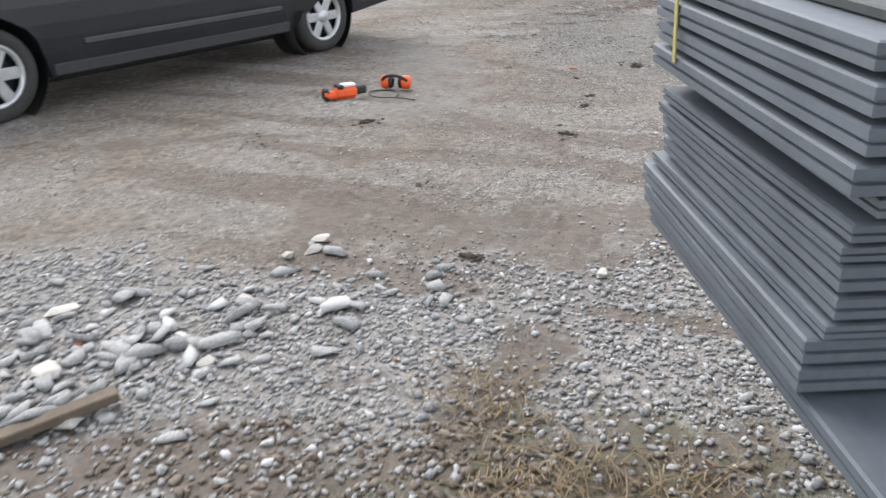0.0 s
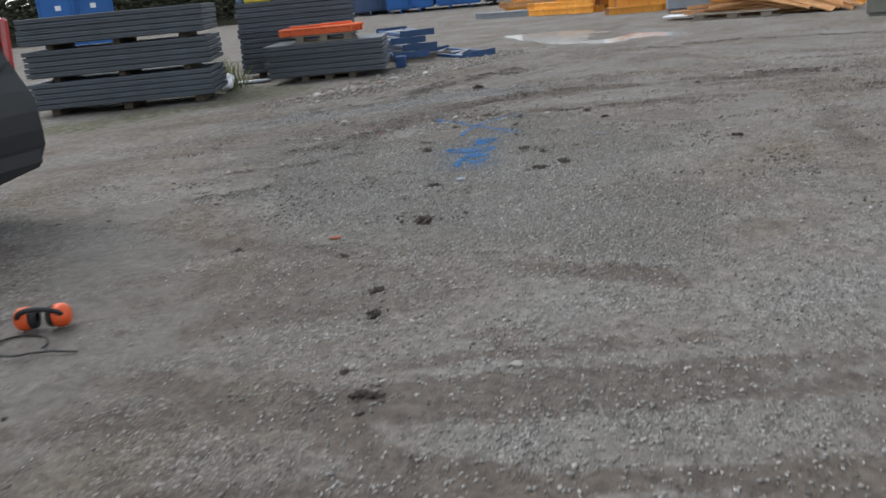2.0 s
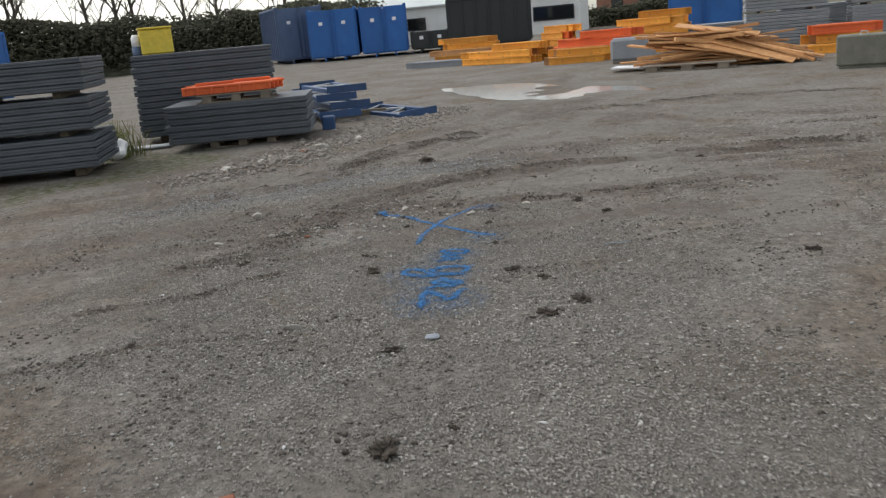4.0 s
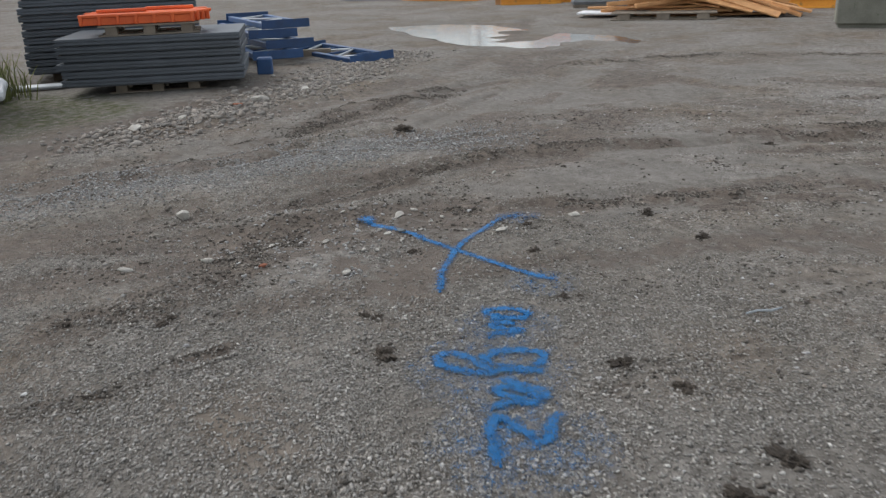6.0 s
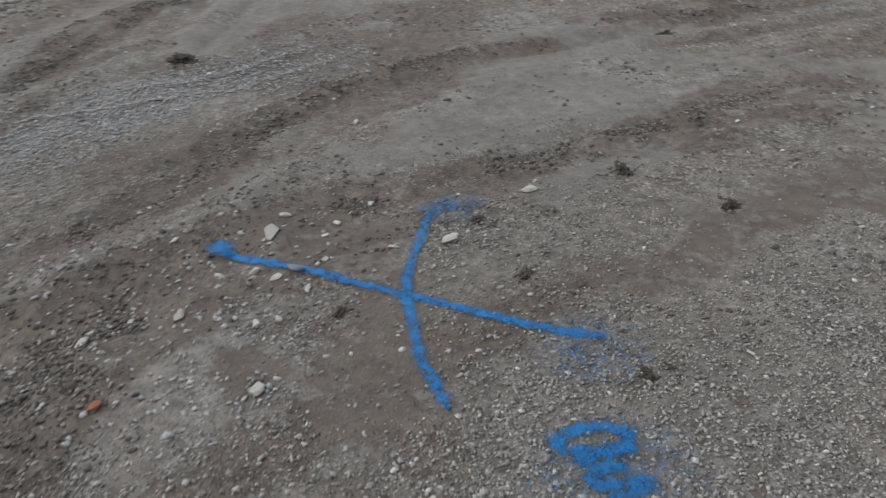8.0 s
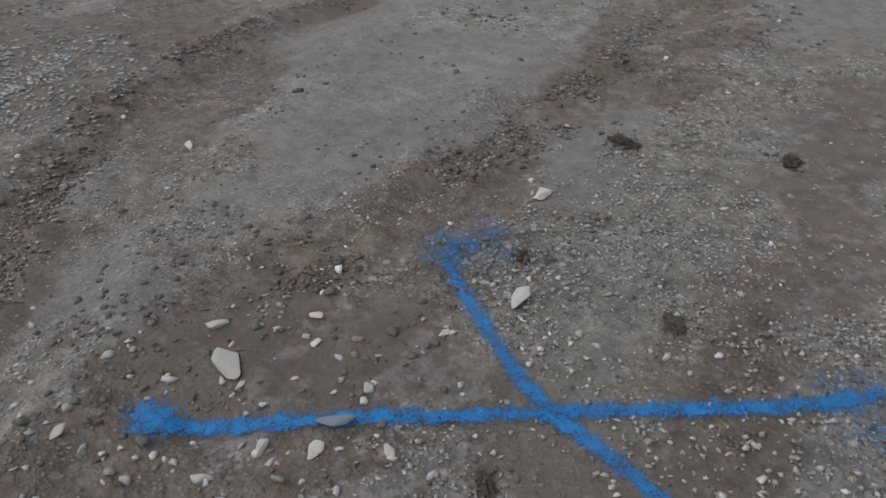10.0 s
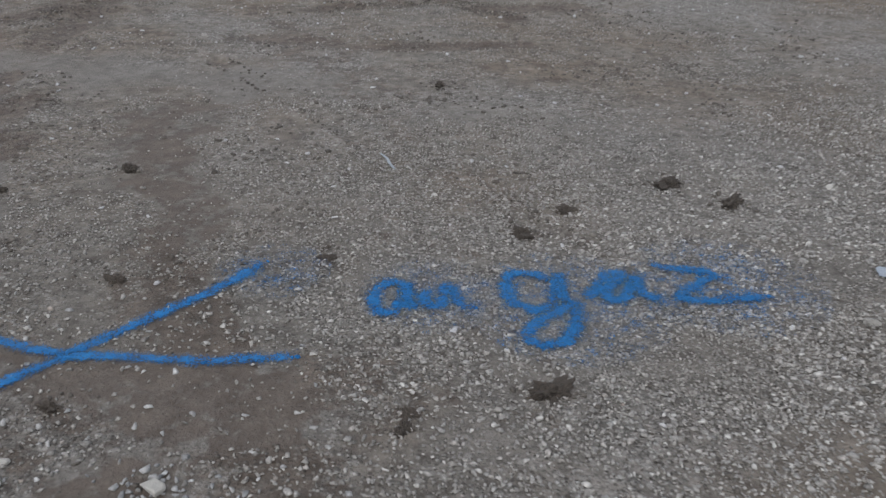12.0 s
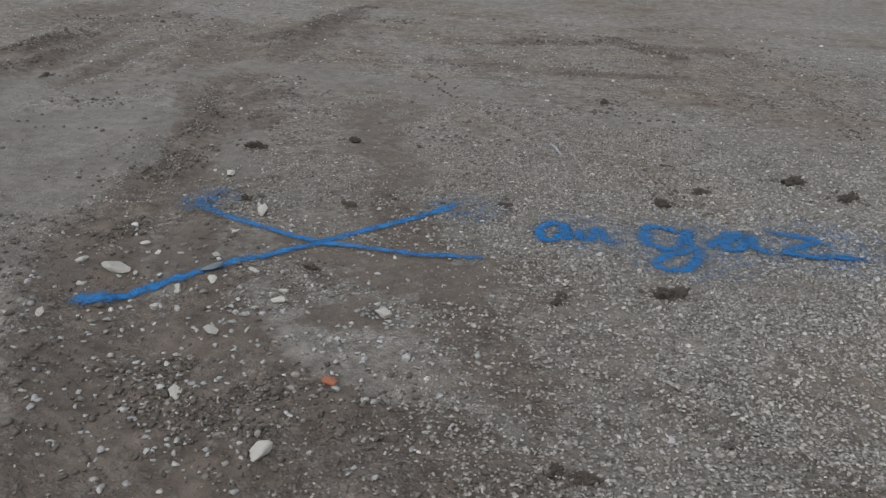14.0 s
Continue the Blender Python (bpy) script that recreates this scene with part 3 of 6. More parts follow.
def grass_at(x, y):
    w = soft(away(x, y, [(-1.0, -5.8), (-2.9, -4.3), (-4.2, -4.2), (-4.6, -5.2)]) + 0.3 * value_noise(x, y, 2, 41), 0.25, 0.8)
    w = np.maximum(w, 0.5 * soft(away(x, y, [(8.2, 2.45), (7.9, 2.95), (8.7, 2.2)]) + 0.15 * value_noise(x, y, 5, 42), 0.1, 0.35))
    return np.maximum(w, soft(-np.hypot(x + 8, y) + 6 * value_noise(x, y, 0.1, 43), -60, -48))


def axis_steps(spans):
    out = []
    for a, b, step in spans:
        out += list(np.arange(a, b - 1e-6, step))
    return np.array(out + [spans[-1][1]])


def build_ground():
    xs = axis_steps([(-3000, -400, 650), (-400, -60, 34), (-60, -16, 2.2), (-16, -6, 0.22), (-6, -1.6, 0.06), (-1.6, 3.0, 0.024), (3.0, 9.5, 0.055), (9.5, 14, 0.4), (14, 60, 4.6), (60, 400, 34), (400, 3000, 650)])
    ys = axis_steps([(-3000, -400, 650), (-400, -60, 34), (-60, -10, 2.5), (-10, -5, 0.2), (-5, -1.6, 0.06), (-1.6, 1.7, 0.024), (1.7, 4.2, 0.055), (4.2, 10, 0.25), (10, 60, 2.5), (60, 400, 34), (400, 3000, 650)])
    gx, gy = np.meshgrid(xs, ys)
    co = np.stack([gx, gy, lie(gx, gy)], -1).reshape(-1, 3)
    w, h = len(xs), len(ys)
    k = (np.arange(h - 1)[:, None] * w + np.arange(w - 1)).ravel()
    quads = np.stack([k, k + 1, k + 1 + w, k + w], -1)
    me = bpy.data.meshes.new("ground")
    me.vertices.add(len(co)), me.loops.add(quads.size), me.polygons.add(len(quads))
    me.vertices.foreach_set("co", co.astype(np.float32).ravel())
    me.loops.foreach_set("vertex_index", quads.astype(np.int32).ravel())
    me.polygons.foreach_set("loop_start", np.arange(0, quads.size, 4, dtype=np.int32))
    me.polygons.foreach_set("use_smooth", np.ones(len(quads), bool))
    me.update(calc_edges=True)
    for name, f in (("mud", mud_at), ("gravel", gravel_at), ("grass", grass_at), ("smooth", smooth_at), ("loose", loose_at)):
        me.attributes.new(name, "FLOAT", "POINT").data.foreach_set("value", f(co[:, 0], co[:, 1]).astype(np.float32))
    me.materials.append(M_GROUND)
    return tagged(new("ground", me), "grey-brown rutted dirt and gravel yard surface", "ground", kind="structure")


build_ground()


def build_puddle():
    bm = bmesh.new()
    ring = []
    pts = PUDDLE + PUDDLE[:1]
    for (ax, ay), (bx, by) in zip(pts, pts[1:]):
        for s in range(8):
            x, y = ax + (bx - ax) * s / 8, ay + (by - ay) * s / 8
            d = Vector((x, y, 0)) - Vector((-10.8, -0.4, 0))
            ring.append(bm.verts.new(Vector((x, y, -0.004)) + d * 0.10 * noise.noise(Vector((x * 2, y * 2, 0)))))
    bm.faces.new(ring)
    bmesh.ops.triangulate(bm, faces=bm.faces[:])
    ob = part("puddle", bm, M_WATER)
    tagged(ob, "shallow muddy puddle mirroring the pale sky", "puddle", kind="structure")


build_puddle()


# ---- stones, gravel and clods ----
def lump(seed, flat=0.6, detail=1):
    bm = bmesh.new()
    bmesh.ops.create_icosphere(bm, subdivisions=detail, radius=0.5)
    o = Vector((seed * 3.7, seed * 1.3, 0))
    for v in bm.verts:
        v.co *= 1 + 0.55 * noise.noise(v.co * 2.2 + o)
        v.co = Vector((v.co.x * 1.15, v.co.y * 0.85, v.co.z * flat))
    return bm


def lump_arrays(count, flat):
    out = []
    for s in range(count):
        bm = lump(s + 1, flat)
        bm.verts.index_update()
        out.append((np.array([v.co[:] for v in bm.verts]), np.array([[v.index for v in f.verts] for f in bm.faces])))
        bm.free()
    return out


LUMPS = lump_arrays(7, 0.62)


def chip_arrays(count):
    """Angular eight-sided chips for the finest gravel."""
    rng = np.random.default_rng(77)
    tri = np.array([(0, 2, 4), (2, 1, 4), (1, 3, 4), (3, 0, 4), (2, 0, 5), (1, 2, 5), (3, 1, 5), (0, 3, 5)])
    ball = np.array([(1, 0, 0), (-1, 0, 0), (0, 1, 0), (0, -1, 0), (0, 0, 1), (0, 0, -1)], float) * 0.5
    return [((ball * rng.uniform(0.7, 1.3, (6, 1)) + rng.uniform(-0.16, 0.16, (6, 3))) * (1.1, 0.9, 0.7), tri) for _ in range(count)]


CHIPS = chip_arrays(9)


def shard_arrays(count, flat):
    out = []
    for s in range(count):
        rng = random.Random(300 + s)
        bm = bmesh.new()
        for k in range(11):
            a, h = rng.uniform(0, 6.28), rng.uniform(-1, 1)
            q = math.sqrt(1 - h * h)
            bm.verts.new(Vector((q * math.cos(a) * 0.58, q * math.sin(a) * 0.42, h * flat * 0.5)))
        bmesh.ops.convex_hull(bm, input=bm.verts[:])
        for v in [v for v in bm.verts if not v.link_faces]:
            bm.verts.remove(v)
        bm.verts.index_update()
        out.append((np.array([v.co[:] for v in bm.verts]), np.array([[v.index for v in f.verts] for f in bm.faces])))
        bm.free()
    return out


SHARDS = shard_arrays(9, 0.6)


def cluster(seed):
    """A flat crumbled clod with broken lobes and a pitted top."""
    rng = random.Random(seed)
    bm = bmesh.new()
    bmesh.ops.create_icosphere(bm, subdivisions=4, radius=0.4)
    o = Vector((seed * 5.1, seed * 2.3, 0))
    for v in bm.verts:
        q = v.co.normalized()
        near, next_one = noise.voronoi(q * 2.6 + o)[0][:2]
        k = 0.72 + 0.75 * noise.noise(q * 1.7 + o) + 0.55 * min(0.6, next_one - near) + 0.35 * noise.noise(q * 7 + o) + rng.uniform(-0.09, 0.09)
        k = max(0.15, k)
        v.co = Vector((q.x * 0.56 * k, q.y * 0.40 * k, q.z * k * (0.36 if q.z > 0 else 0.05)))
    return bm


def shard(seed, flat=0.6):
    """An angular broken stone."""
    rng = random.Random(seed)
    bm = bmesh.new()
    for k in range(16):
        a, h = rng.uniform(0, 6.28), rng.uniform(-1, 1)
        q = math.sqrt(1 - h * h)
        bm.verts.new(Vector((q * math.cos(a) * 0.56, q * math.sin(a) * 0.44, h * flat * 0.5)) * rng.uniform(0.8, 1.1))
    bmesh.ops.convex_hull(bm, input=bm.verts[:])
    bmesh.ops.bevel(bm, geom=bm.edges[:], offset=0.03, segments=1, affect="EDGES")
    return bm


def scatter(name, xs, ys, sizes, mat, label, category, sink=0.25, parent=None, lift=0.0, shapes=None):
    """Many loose stones in one mesh."""
    rng = np.random.default_rng(len(xs))
    zs = lie(xs, ys)
    cos, tris, at = [], [], 0
    shapes = shapes or LUMPS
    kinds = rng.integers(0, len(shapes), len(xs))
    for k, (v, f) in enumerate(shapes):
        pick = np.nonzero(kinds == k)[0]
        if not len(pick):
            continue
        a, tilt = rng.uniform(0, 6.283, len(pick)), rng.uniform(-0.4, 0.4, len(pick))
        s = sizes[pick][:, None] * rng.uniform(0.75, 1.25, (len(pick), 3))
        p = v[None] * s[:, None]
        p = np.stack([p[..., 0], p[..., 1] * np.cos(tilt)[:, None] - p[..., 2] * np.sin(tilt)[:, None], p[..., 1] * np.sin(tilt)[:, None] + p[..., 2] * np.cos(tilt)[:, None]], -1)
        c, n = np.cos(a)[:, None], np.sin(a)[:, None]
        p = np.stack([p[..., 0] * c - p[..., 1] * n, p[..., 0] * n + p[..., 1] * c, p[..., 2]], -1)
        p += np.stack([xs[pick], ys[pick], zs[pick] + lift + sizes[pick] * (0.3 - sink)], -1)[:, None]
        cos.append(p.reshape(-1, 3))
        tris.append((f[None] + (at + np.arange(len(pick)) * len(v))[:, None, None]).reshape(-1, 3))
        at += len(pick) * len(v)
    co, tri = np.concatenate(cos), np.concatenate(tris)
    me = bpy.data.meshes.new(name)
    me.vertices.add(len(co)), me.loops.add(tri.size), me.polygons.add(len(tri))
    me.vertices.foreach_set("co", co.astype(np.float32).ravel())
    me.loops.foreach_set("vertex_index", tri.astype(np.int32).ravel())
    me.polygons.foreach_set("loop_start", np.arange(0, tri.size, 3, dtype=np.int32))
    me.update(calc_edges=True)
    me.materials.append(mat)
    ob = new(name, me)
    if parent is not None:
        ob.parent = parent
        return tagged(ob, label, kind="stuff")
    return tagged(ob, label, category, kind="stuff")


# ---- blue spray marks ----
def smooth_line(points, step=0.008):
    """A Catmull-Rom line through points at even steps."""
    p = [Vector((*q, 0)) for q in points]
    p = [p[0] * 2 - p[1]] + p + [p[-1] * 2 - p[-2]]
    out = []
    for a, b, c, d in zip(p, p[1:], p[2:], p[3:]):
        n = max(2, int((c - b).length / step))
        for k in range(n):
            t = k / n
            out.append(0.5 * (2 * b + (c - a) * t + (2 * a - 5 * b + 4 * c - d) * t * t + (3 * b - a - 3 * c + d) * t * t * t))
    return out + [p[-2]]


STROKES = {
    "long_arm": ([(-0.50, -0.53), (-0.40, -0.452), (-0.25, -0.30), (-0.12, -0.148), (0.0, 0.0), (0.12, 0.125), (0.24, 0.255), (0.33, 0.37), (0.385, 0.455)], 0.0126),
    "curved_arm": ([(-0.545, 0.275), (-0.47, 0.185), (-0.36, 0.13), (-0.23, 0.075), (-0.12, 0.03), (0.0, 0.0), (0.15, -0.012), (0.30, -0.028), (0.44, -0.018), (0.545, -0.008)], 0.0110),
}
LETTERS = [
    ("letter_a", [(0.79, 0.34), (0.74, 0.345), (0.705, 0.28), (0.712, 0.205), (0.75, 0.198), (0.78, 0.26), (0.785, 0.34), (0.79, 0.25), (0.81, 0.21)]),
    ("letter_u", [(0.84, 0.32), (0.838, 0.235), (0.87, 0.225), (0.885, 0.29), (0.90, 0.33), (0.92, 0.28), (0.93, 0.23), (0.965, 0.22)]),
    ("letter_g", [(1.19, 0.37), (1.13, 0.41), (1.07, 0.40), (1.055, 0.31), (1.07, 0.25), (1.12, 0.215), (1.17, 0.25), (1.19, 0.34), (1.205, 0.40), (1.20, 0.28), (1.225, 0.23), (1.215, 0.15), (1.19, 0.085), (1.15, 0.055), (1.11, 0.06), (1.085, 0.10), (1.12, 0.16), (1.17, 0.205), (1.24, 0.27)]),
    ("letter_a", [(1.25, 0.275), (1.29, 0.31), (1.34, 0.41), (1.39, 0.41), (1.345, 0.36), (1.32, 0.28), (1.36, 0.275), (1.40, 0.35), (1.415, 0.39), (1.42, 0.30), (1.47, 0.26)]),
    ("letter_z", [(1.47, 0.475), (1.52, 0.445), (1.60, 0.435), (1.64, 0.41), (1.56, 0.335), (1.515, 0.285), (1.58, 0.268), (1.66, 0.28), (1.77, 0.298)]),
]


def stroke(points, half, lift, faint=(0.0, 0.0)):
    """A flat ribbon that follows the ground, with the thickness of the spray cover on its points."""
    line = smooth_line(points)
    reach, across = 2.5, 9
    bm = bmesh.new()
    layer = bm.verts.layers.float.new("cover")
    rows = []
    total = len(line) - 1
    for k, q in enumerate(line):
        d = (line[min(k + 1, total)] - line[max(k - 1, 0)]).normalized()
        side = Vector((-d.y, d.x, 0))
        ends = min(1.0, 0.35 + k / 6, 0.35 + (total - k) / 6)
        fade = 1 - max(faint[0] * (1 - k / (0.3 * total)), faint[1] * (1 - (total - k) / (0.3 * total)), 0)
        row = []
        for s in range(across):
            u = (s / (across - 1)) * 2 - 1
            w = half * reach * (1 + 0.5 * (1 - fade))
            x, y = q.x + side.x * u * w, q.y + side.y * u * w
            v = bm.verts.new((x, y, 0))
            r = abs(u) * reach
            core = 0.80 if r < 0.7 else max(0.0, 0.80 - (r - 0.7) * 0.52)
            v[layer] = core * ends * (0.35 + 0.65 * fade)
            row.append(v)
        rows.append(row)
    for a, b in zip(rows, rows[1:]):
        for s in range(across - 1):
            bm.faces.new((a[s], a[s + 1], b[s + 1], b[s])).smooth = True
    vs = bm.verts[:]
    z = lie(np.array([v.co.x for v in vs]), np.array([v.co.y for v in vs]))
    for v, h in zip(vs, z):
        v.co.z = h + lift
    return bm


def blot(at, r, lift, top=1.1):
    bm = bmesh.new()
    layer = bm.verts.layers.float.new("cover")
    rings = 8
    mid = bm.verts.new((*at, float(lie(*at)) + lift))
    mid[layer] = top
    last = None
    for k in range(1, rings + 1):
        ring = []
        for s in range(24):
            a = 2 * math.pi * s / 24
            q = r * k / rings
            x, y = at[0] + q * math.cos(a), at[1] + q * math.sin(a)
            v = bm.verts.new((x, y, float(lie(x, y)) + lift))
            v[layer] = top * max(0, 1.0 - (k / rings) ** 1.6)
            ring.append(v)
        for s in range(24):
            if last is None:
                bm.faces.new((mid, ring[s], ring[(s + 1) % 24]))
            else:
                bm.faces.new((last[s], ring[s], ring[(s + 1) % 24], last[(s + 1) % 24]))
        last = ring
    return bm


cross = base("spray_painted_cross", pose(0, 0, 0), "large blue spray-painted cross on the dirt", "ground marking")
part("long_arm", stroke(*STROKES["long_arm"], 0.005), M_PAINT, cross)
part("curved_arm", stroke(*STROKES["curved_arm"], 0.0075, (0.75, 0.25)), M_PAINT, cross, "arm with a faint oversprayed start")
part("spray_blot", blot((-0.495, -0.525), 0.07, 0.0085, 0.95), M_PAINT, cross, "dense round spray blot")
part("overspray", blot((-0.50, 0.27), 0.13, 0.010, 0.42), M_PAINT, cross, "faint speckled overspray")
part("overspray", blot((0.42, 0.40), 0.16, 0.0105, 0.20), M_PAINT, cross, "faint speckled overspray")
words = base("spray_painted_lettering", pose(0, 0, 0), "blue handwritten spray lettering on the gravel", "lettering")
for k, (name, pts) in enumerate(LETTERS):
    part(name, stroke(pts, 0.0135, 0.005 + 0.0012 * k), M_PAINT, words)
part("overspray", blot((1.22, 0.24), 0.29, 0.012, 0.25), M_PAINT, words, "faint speckled overspray")
part("overspray", blot((0.86, 0.28), 0.20, 0.0115, 0.2), M_PAINT, words, "faint speckled overspray")
part("overspray", blot((1.66, 0.36), 0.28, 0.0125, 0.25), M_PAINT, words, "faint speckled overspray")


def near_strokes(x, y):
    d = np.full(np.shape(x), 9.0)
    for pts in [v[0] for v in STROKES.values()] + [q for _, q in LETTERS]:
        d = np.minimum(d, away(x, y, pts))
    return d


def build_gravel():
    rng = np.random.default_rng(5)
    # fine chippings over the part of the yard that is walked
    for name, count, span, sizes, fade in (("chippings", 240000, (-1.6, 3.4, -2.0, 2.0), (0.0055, 0.0125), 1.0), ("chippings", 120000, (-4.0, 8.6, -3.2, 4.4), (0.008, 0.015), 0.8)):
        xs, ys = rng.uniform(span[0], span[1], count), rng.uniform(span[2], span[3], count)
        patch = 0.42 + 0.95 * value_noise(xs, ys, 0.9, 51) + 0.8 * value_noise(xs, ys, 3.1, 52) + 0.5 * value_noise(xs, ys, 8, 53)
        patch += 0.45 * soft(away(xs, ys, [(0.9, 0.5), (1.6, 0.1), (2.6, 0.6), (1.2, -1.0)]), 0.2, 1.2) - 0.6 * soft(away(xs, ys, [(-1.5, 0.5), (-1.2, 1.6)]), 0.2, 0.7)
        keep = rng.uniform(0, 1, count) < np.clip(patch, 0.03, 1) * (1 - 0.85 * mud_at(xs, ys)) * (1 - 0.88 * smooth_at(xs, ys)) * fade * 0.62
        if sizes[0] > 0.007:
            keep &= ~((xs > -1.6) & (xs < 3.4) & (np.abs(ys) < 2.0))
        xs, ys = xs[keep], ys[keep]
        size = sizes[0] + sizes[1] * rng.beta(1.1, 4.5, len(xs))
        d = near_strokes(xs, ys)
        blue = d < 0.0105 * rng.uniform(0.4, 1.4, len(xs))
        scatter(name, xs[~blue], ys[~blue], size[~blue], M_PEBBLE, "fine grey and brown chippings pressed into the dirt", "gravel", 0.12, shapes=CHIPS)
        cut = np.nonzero(blue)[0]
        if len(cut):
            for pick, owner in ((cut[xs[cut] < 0.62], cross), (cut[xs[cut] >= 0.62], words)):
                if len(pick):
                    scatter("sprayed_chippings", xs[pick], ys[pick], size[pick], M_BLUEPEB, "chippings coated with blue spray", "", 0.1, owner, 0.003, CHIPS)
    # dense angular gravel round the lettering
    xs, ys = rng.uniform(-0.8, 4.2, 125000), rng.uniform(-1.5, 2.2, 125000)
    keep = rng.uniform(0, 1, len(xs)) < loose_at(xs, ys) * np.clip(0.36 + 0.22 * value_noise(xs, ys, 1.7, 54) + 0.2 * value_noise(xs, ys, 5.5, 55), 0.05, 1)
    xs, ys = xs[keep], ys[keep]
    size = 0.0065 + 0.018 * rng.beta(1.0, 4.6, len(xs))
    blue = near_strokes(xs, ys) < 0.0105 * rng.uniform(0.3, 1.4, len(xs))
    scatter("loose_gravel", xs[~blue], ys[~blue], size[~blue], M_LOOSE, "loose angular grey and brown gravel on the dirt", "gravel", 0.1, shapes=CHIPS)
    for pick, owner in ((blue & (xs < 0.62), cross), (blue & (xs >= 0.62), words)):
        scatter("sprayed_gravel", xs[pick], ys[pick], size[pick], M_BLUEPEB, "gravel coated with blue spray", "", 0.1, owner, 0.001, CHIPS)
    # crumbled earth and stones along the ridges
    for line, half in TREADS:
        span = sum(math.dist(p, q) for p, q in zip(line, line[1:]))
        many = int(900 * span * (0.4 + half * 6))
        k = rng.uniform(0, 1, many) * (len(line) - 1)
        i = np.floor(k).astype(int)
        p, q = np.array(line)[i], np.array(line)[np.minimum(i + 1, len(line) - 1)]
        c = p + (q - p) * (k - i)[:, None] + rng.normal(0, half * 0.75, (many, 2))
        keep = (value_noise(c[:, 0], c[:, 1], 3.1, 72) + 0.7 * value_noise(c[:, 0], c[:, 1], 8, 73) > -0.15) & (near_strokes(c[:, 0], c[:, 1]) > 0.022)
        c, size = c[keep], 0.007 + 0.034 * rng.beta(1, 6.5, keep.sum())
        dark = rng.uniform(0, 1, len(c)) < 0.8
        scatter("tread_crumbs", c[dark, 0], c[dark, 1], size[dark], M_CRUMB, "dark crumbled earth pushed up by wheels", "earth", 0.12, shapes=SHARDS)
        scatter("tread_stones", c[~dark, 0], c[~dark, 1], size[~dark] * 0.9, M_RUBBLE, "small stones among crumbled earth", "stones", 0.12, shapes=SHARDS)
    # crumbs thrown up along the ruts
    for line, half, _ in RUTS:
        many, wander = (620, 0.075) if half > 0.1 else (130, 0.02)
        k = rng.uniform(0, 1, many) * (len(line) - 1)
        i = np.floor(k).astype(int)
        p, q = np.array(line)[i], np.array(line)[np.minimum(i + 1, len(line) - 1)]
        u = (q - p) / np.maximum(np.hypot(*(q - p).T), 1e-6)[:, None]
        c = p + (q - p) * (k - i)[:, None] + np.stack([-u[:, 1], u[:, 0]], -1) * (rng.choice((-1.3, 1.3), many) * half + rng.normal(0, wander, many))[:, None]
        keep = value_noise(c[:, 0], c[:, 1], 1.7, 71) > 0.12
        if keep.sum() < 5:
            continue
        scatter("rut_crumbs", c[keep, 0], c[keep, 1], 0.008 + 0.028 * rng.beta(1, 5, keep.sum()), M_CRUMB, "dark crumbs of earth along a tyre rut", "earth", 0.2)
    # coarse pale gravel by the raised stack
    xs, ys = rng.uniform(5.0, 11.0, 78000), rng.uniform(-1.0, 5.0, 78000)
    keep = rng.uniform(0, 1, len(xs)) < np.clip(gravel_at(xs, ys) - 0.12, 0, 1) * (1 - 0.9 * mud_at(xs, ys)) * soft(away(xs, ys, HEAP), 0.7, 1.5)
    xs, ys = xs[keep], ys[keep]
    scatter("coarse_gravel", xs, ys, 0.014 + 0.055 * rng.beta(1.0, 6.5, len(xs)), M_SLATE, "loose pale grey gravel heaped beside a panel stack", "gravel", 0.12, shapes=SHARDS)
    # large flat pieces among it
    line = np.array([(9.1, 0.35), (8.75, 0.8), (8.4, 0.9), (8.0, 1.0), (7.4, 1.35)])
    k = rng.uniform(0, 1, 150) * 4
    i = np.floor(k).astype(int)
    c = line[i] + (line[i + 1] - line[i]) * (k - i)[:, None] + rng.normal(0, 0.27, (150, 2))
    scatter("flat_rubble", c[:, 0], c[:, 1], 0.05 + 0.12 * rng.beta(1, 2.6, 150), M_SLATE, "large flat broken stones among the gravel", "rubble", 0.15, shapes=shard_arrays(6, 0.34))
    # brown soil crumbs at the foot of the heap
    xs, ys = rng.normal(8.55, 0.42, 2600), rng.normal(2.1, 0.5, 2600)
    keep = away(xs, ys, [(9.2, 1.0), (8.75, 1.6), (8.3, 2.3), (8.0, 2.9)]) < 0.26 + 0.12 * value_noise(xs, ys, 4, 66)
    scatter("soil_crumbs", xs[keep], ys[keep], 0.012 + 0.045 * rng.beta(1, 4, keep.sum()), M_SOIL, "brown soil crumbs at the edge of the gravel", "soil", 0.15, shapes=SHARDS)
    # medium stones strewn thinly everywhere
    xs, ys = rng.uniform(-7, 9, 5200), rng.uniform(-4.5, 5, 5200)
    keep = rng.uniform(0, 1, len(xs)) < np.clip(0.35 + 0.5 * value_noise(xs, ys, 0.8, 61), 0.05, 1)
    keep |= (away(xs, ys, [(0.3, -1.3), (-0.1, -0.8), (-0.4, -0.3)]) < 0.4) & (rng.uniform(0, 1, len(xs)) < 0.9)
    keep &= (near_strokes(xs, ys) > 0.03) & (rng.uniform(0, 1, len(xs)) > 0.85 * smooth_at(xs, ys))
    scatter("strewn_stones", xs[keep], ys[keep], 0.012 + 0.022 * rng.beta(1, 5, keep.sum()), M_RUBBLE, "small stones strewn over the dirt", "stones", 0.2, shapes=SHARDS)
    # extra stones in the muddy corner of the cross
    xs, ys = rng.normal(-0.15, 0.4, 480), rng.normal(-0.78, 0.4, 480)
    keep = near_strokes(xs, ys) > 0.03
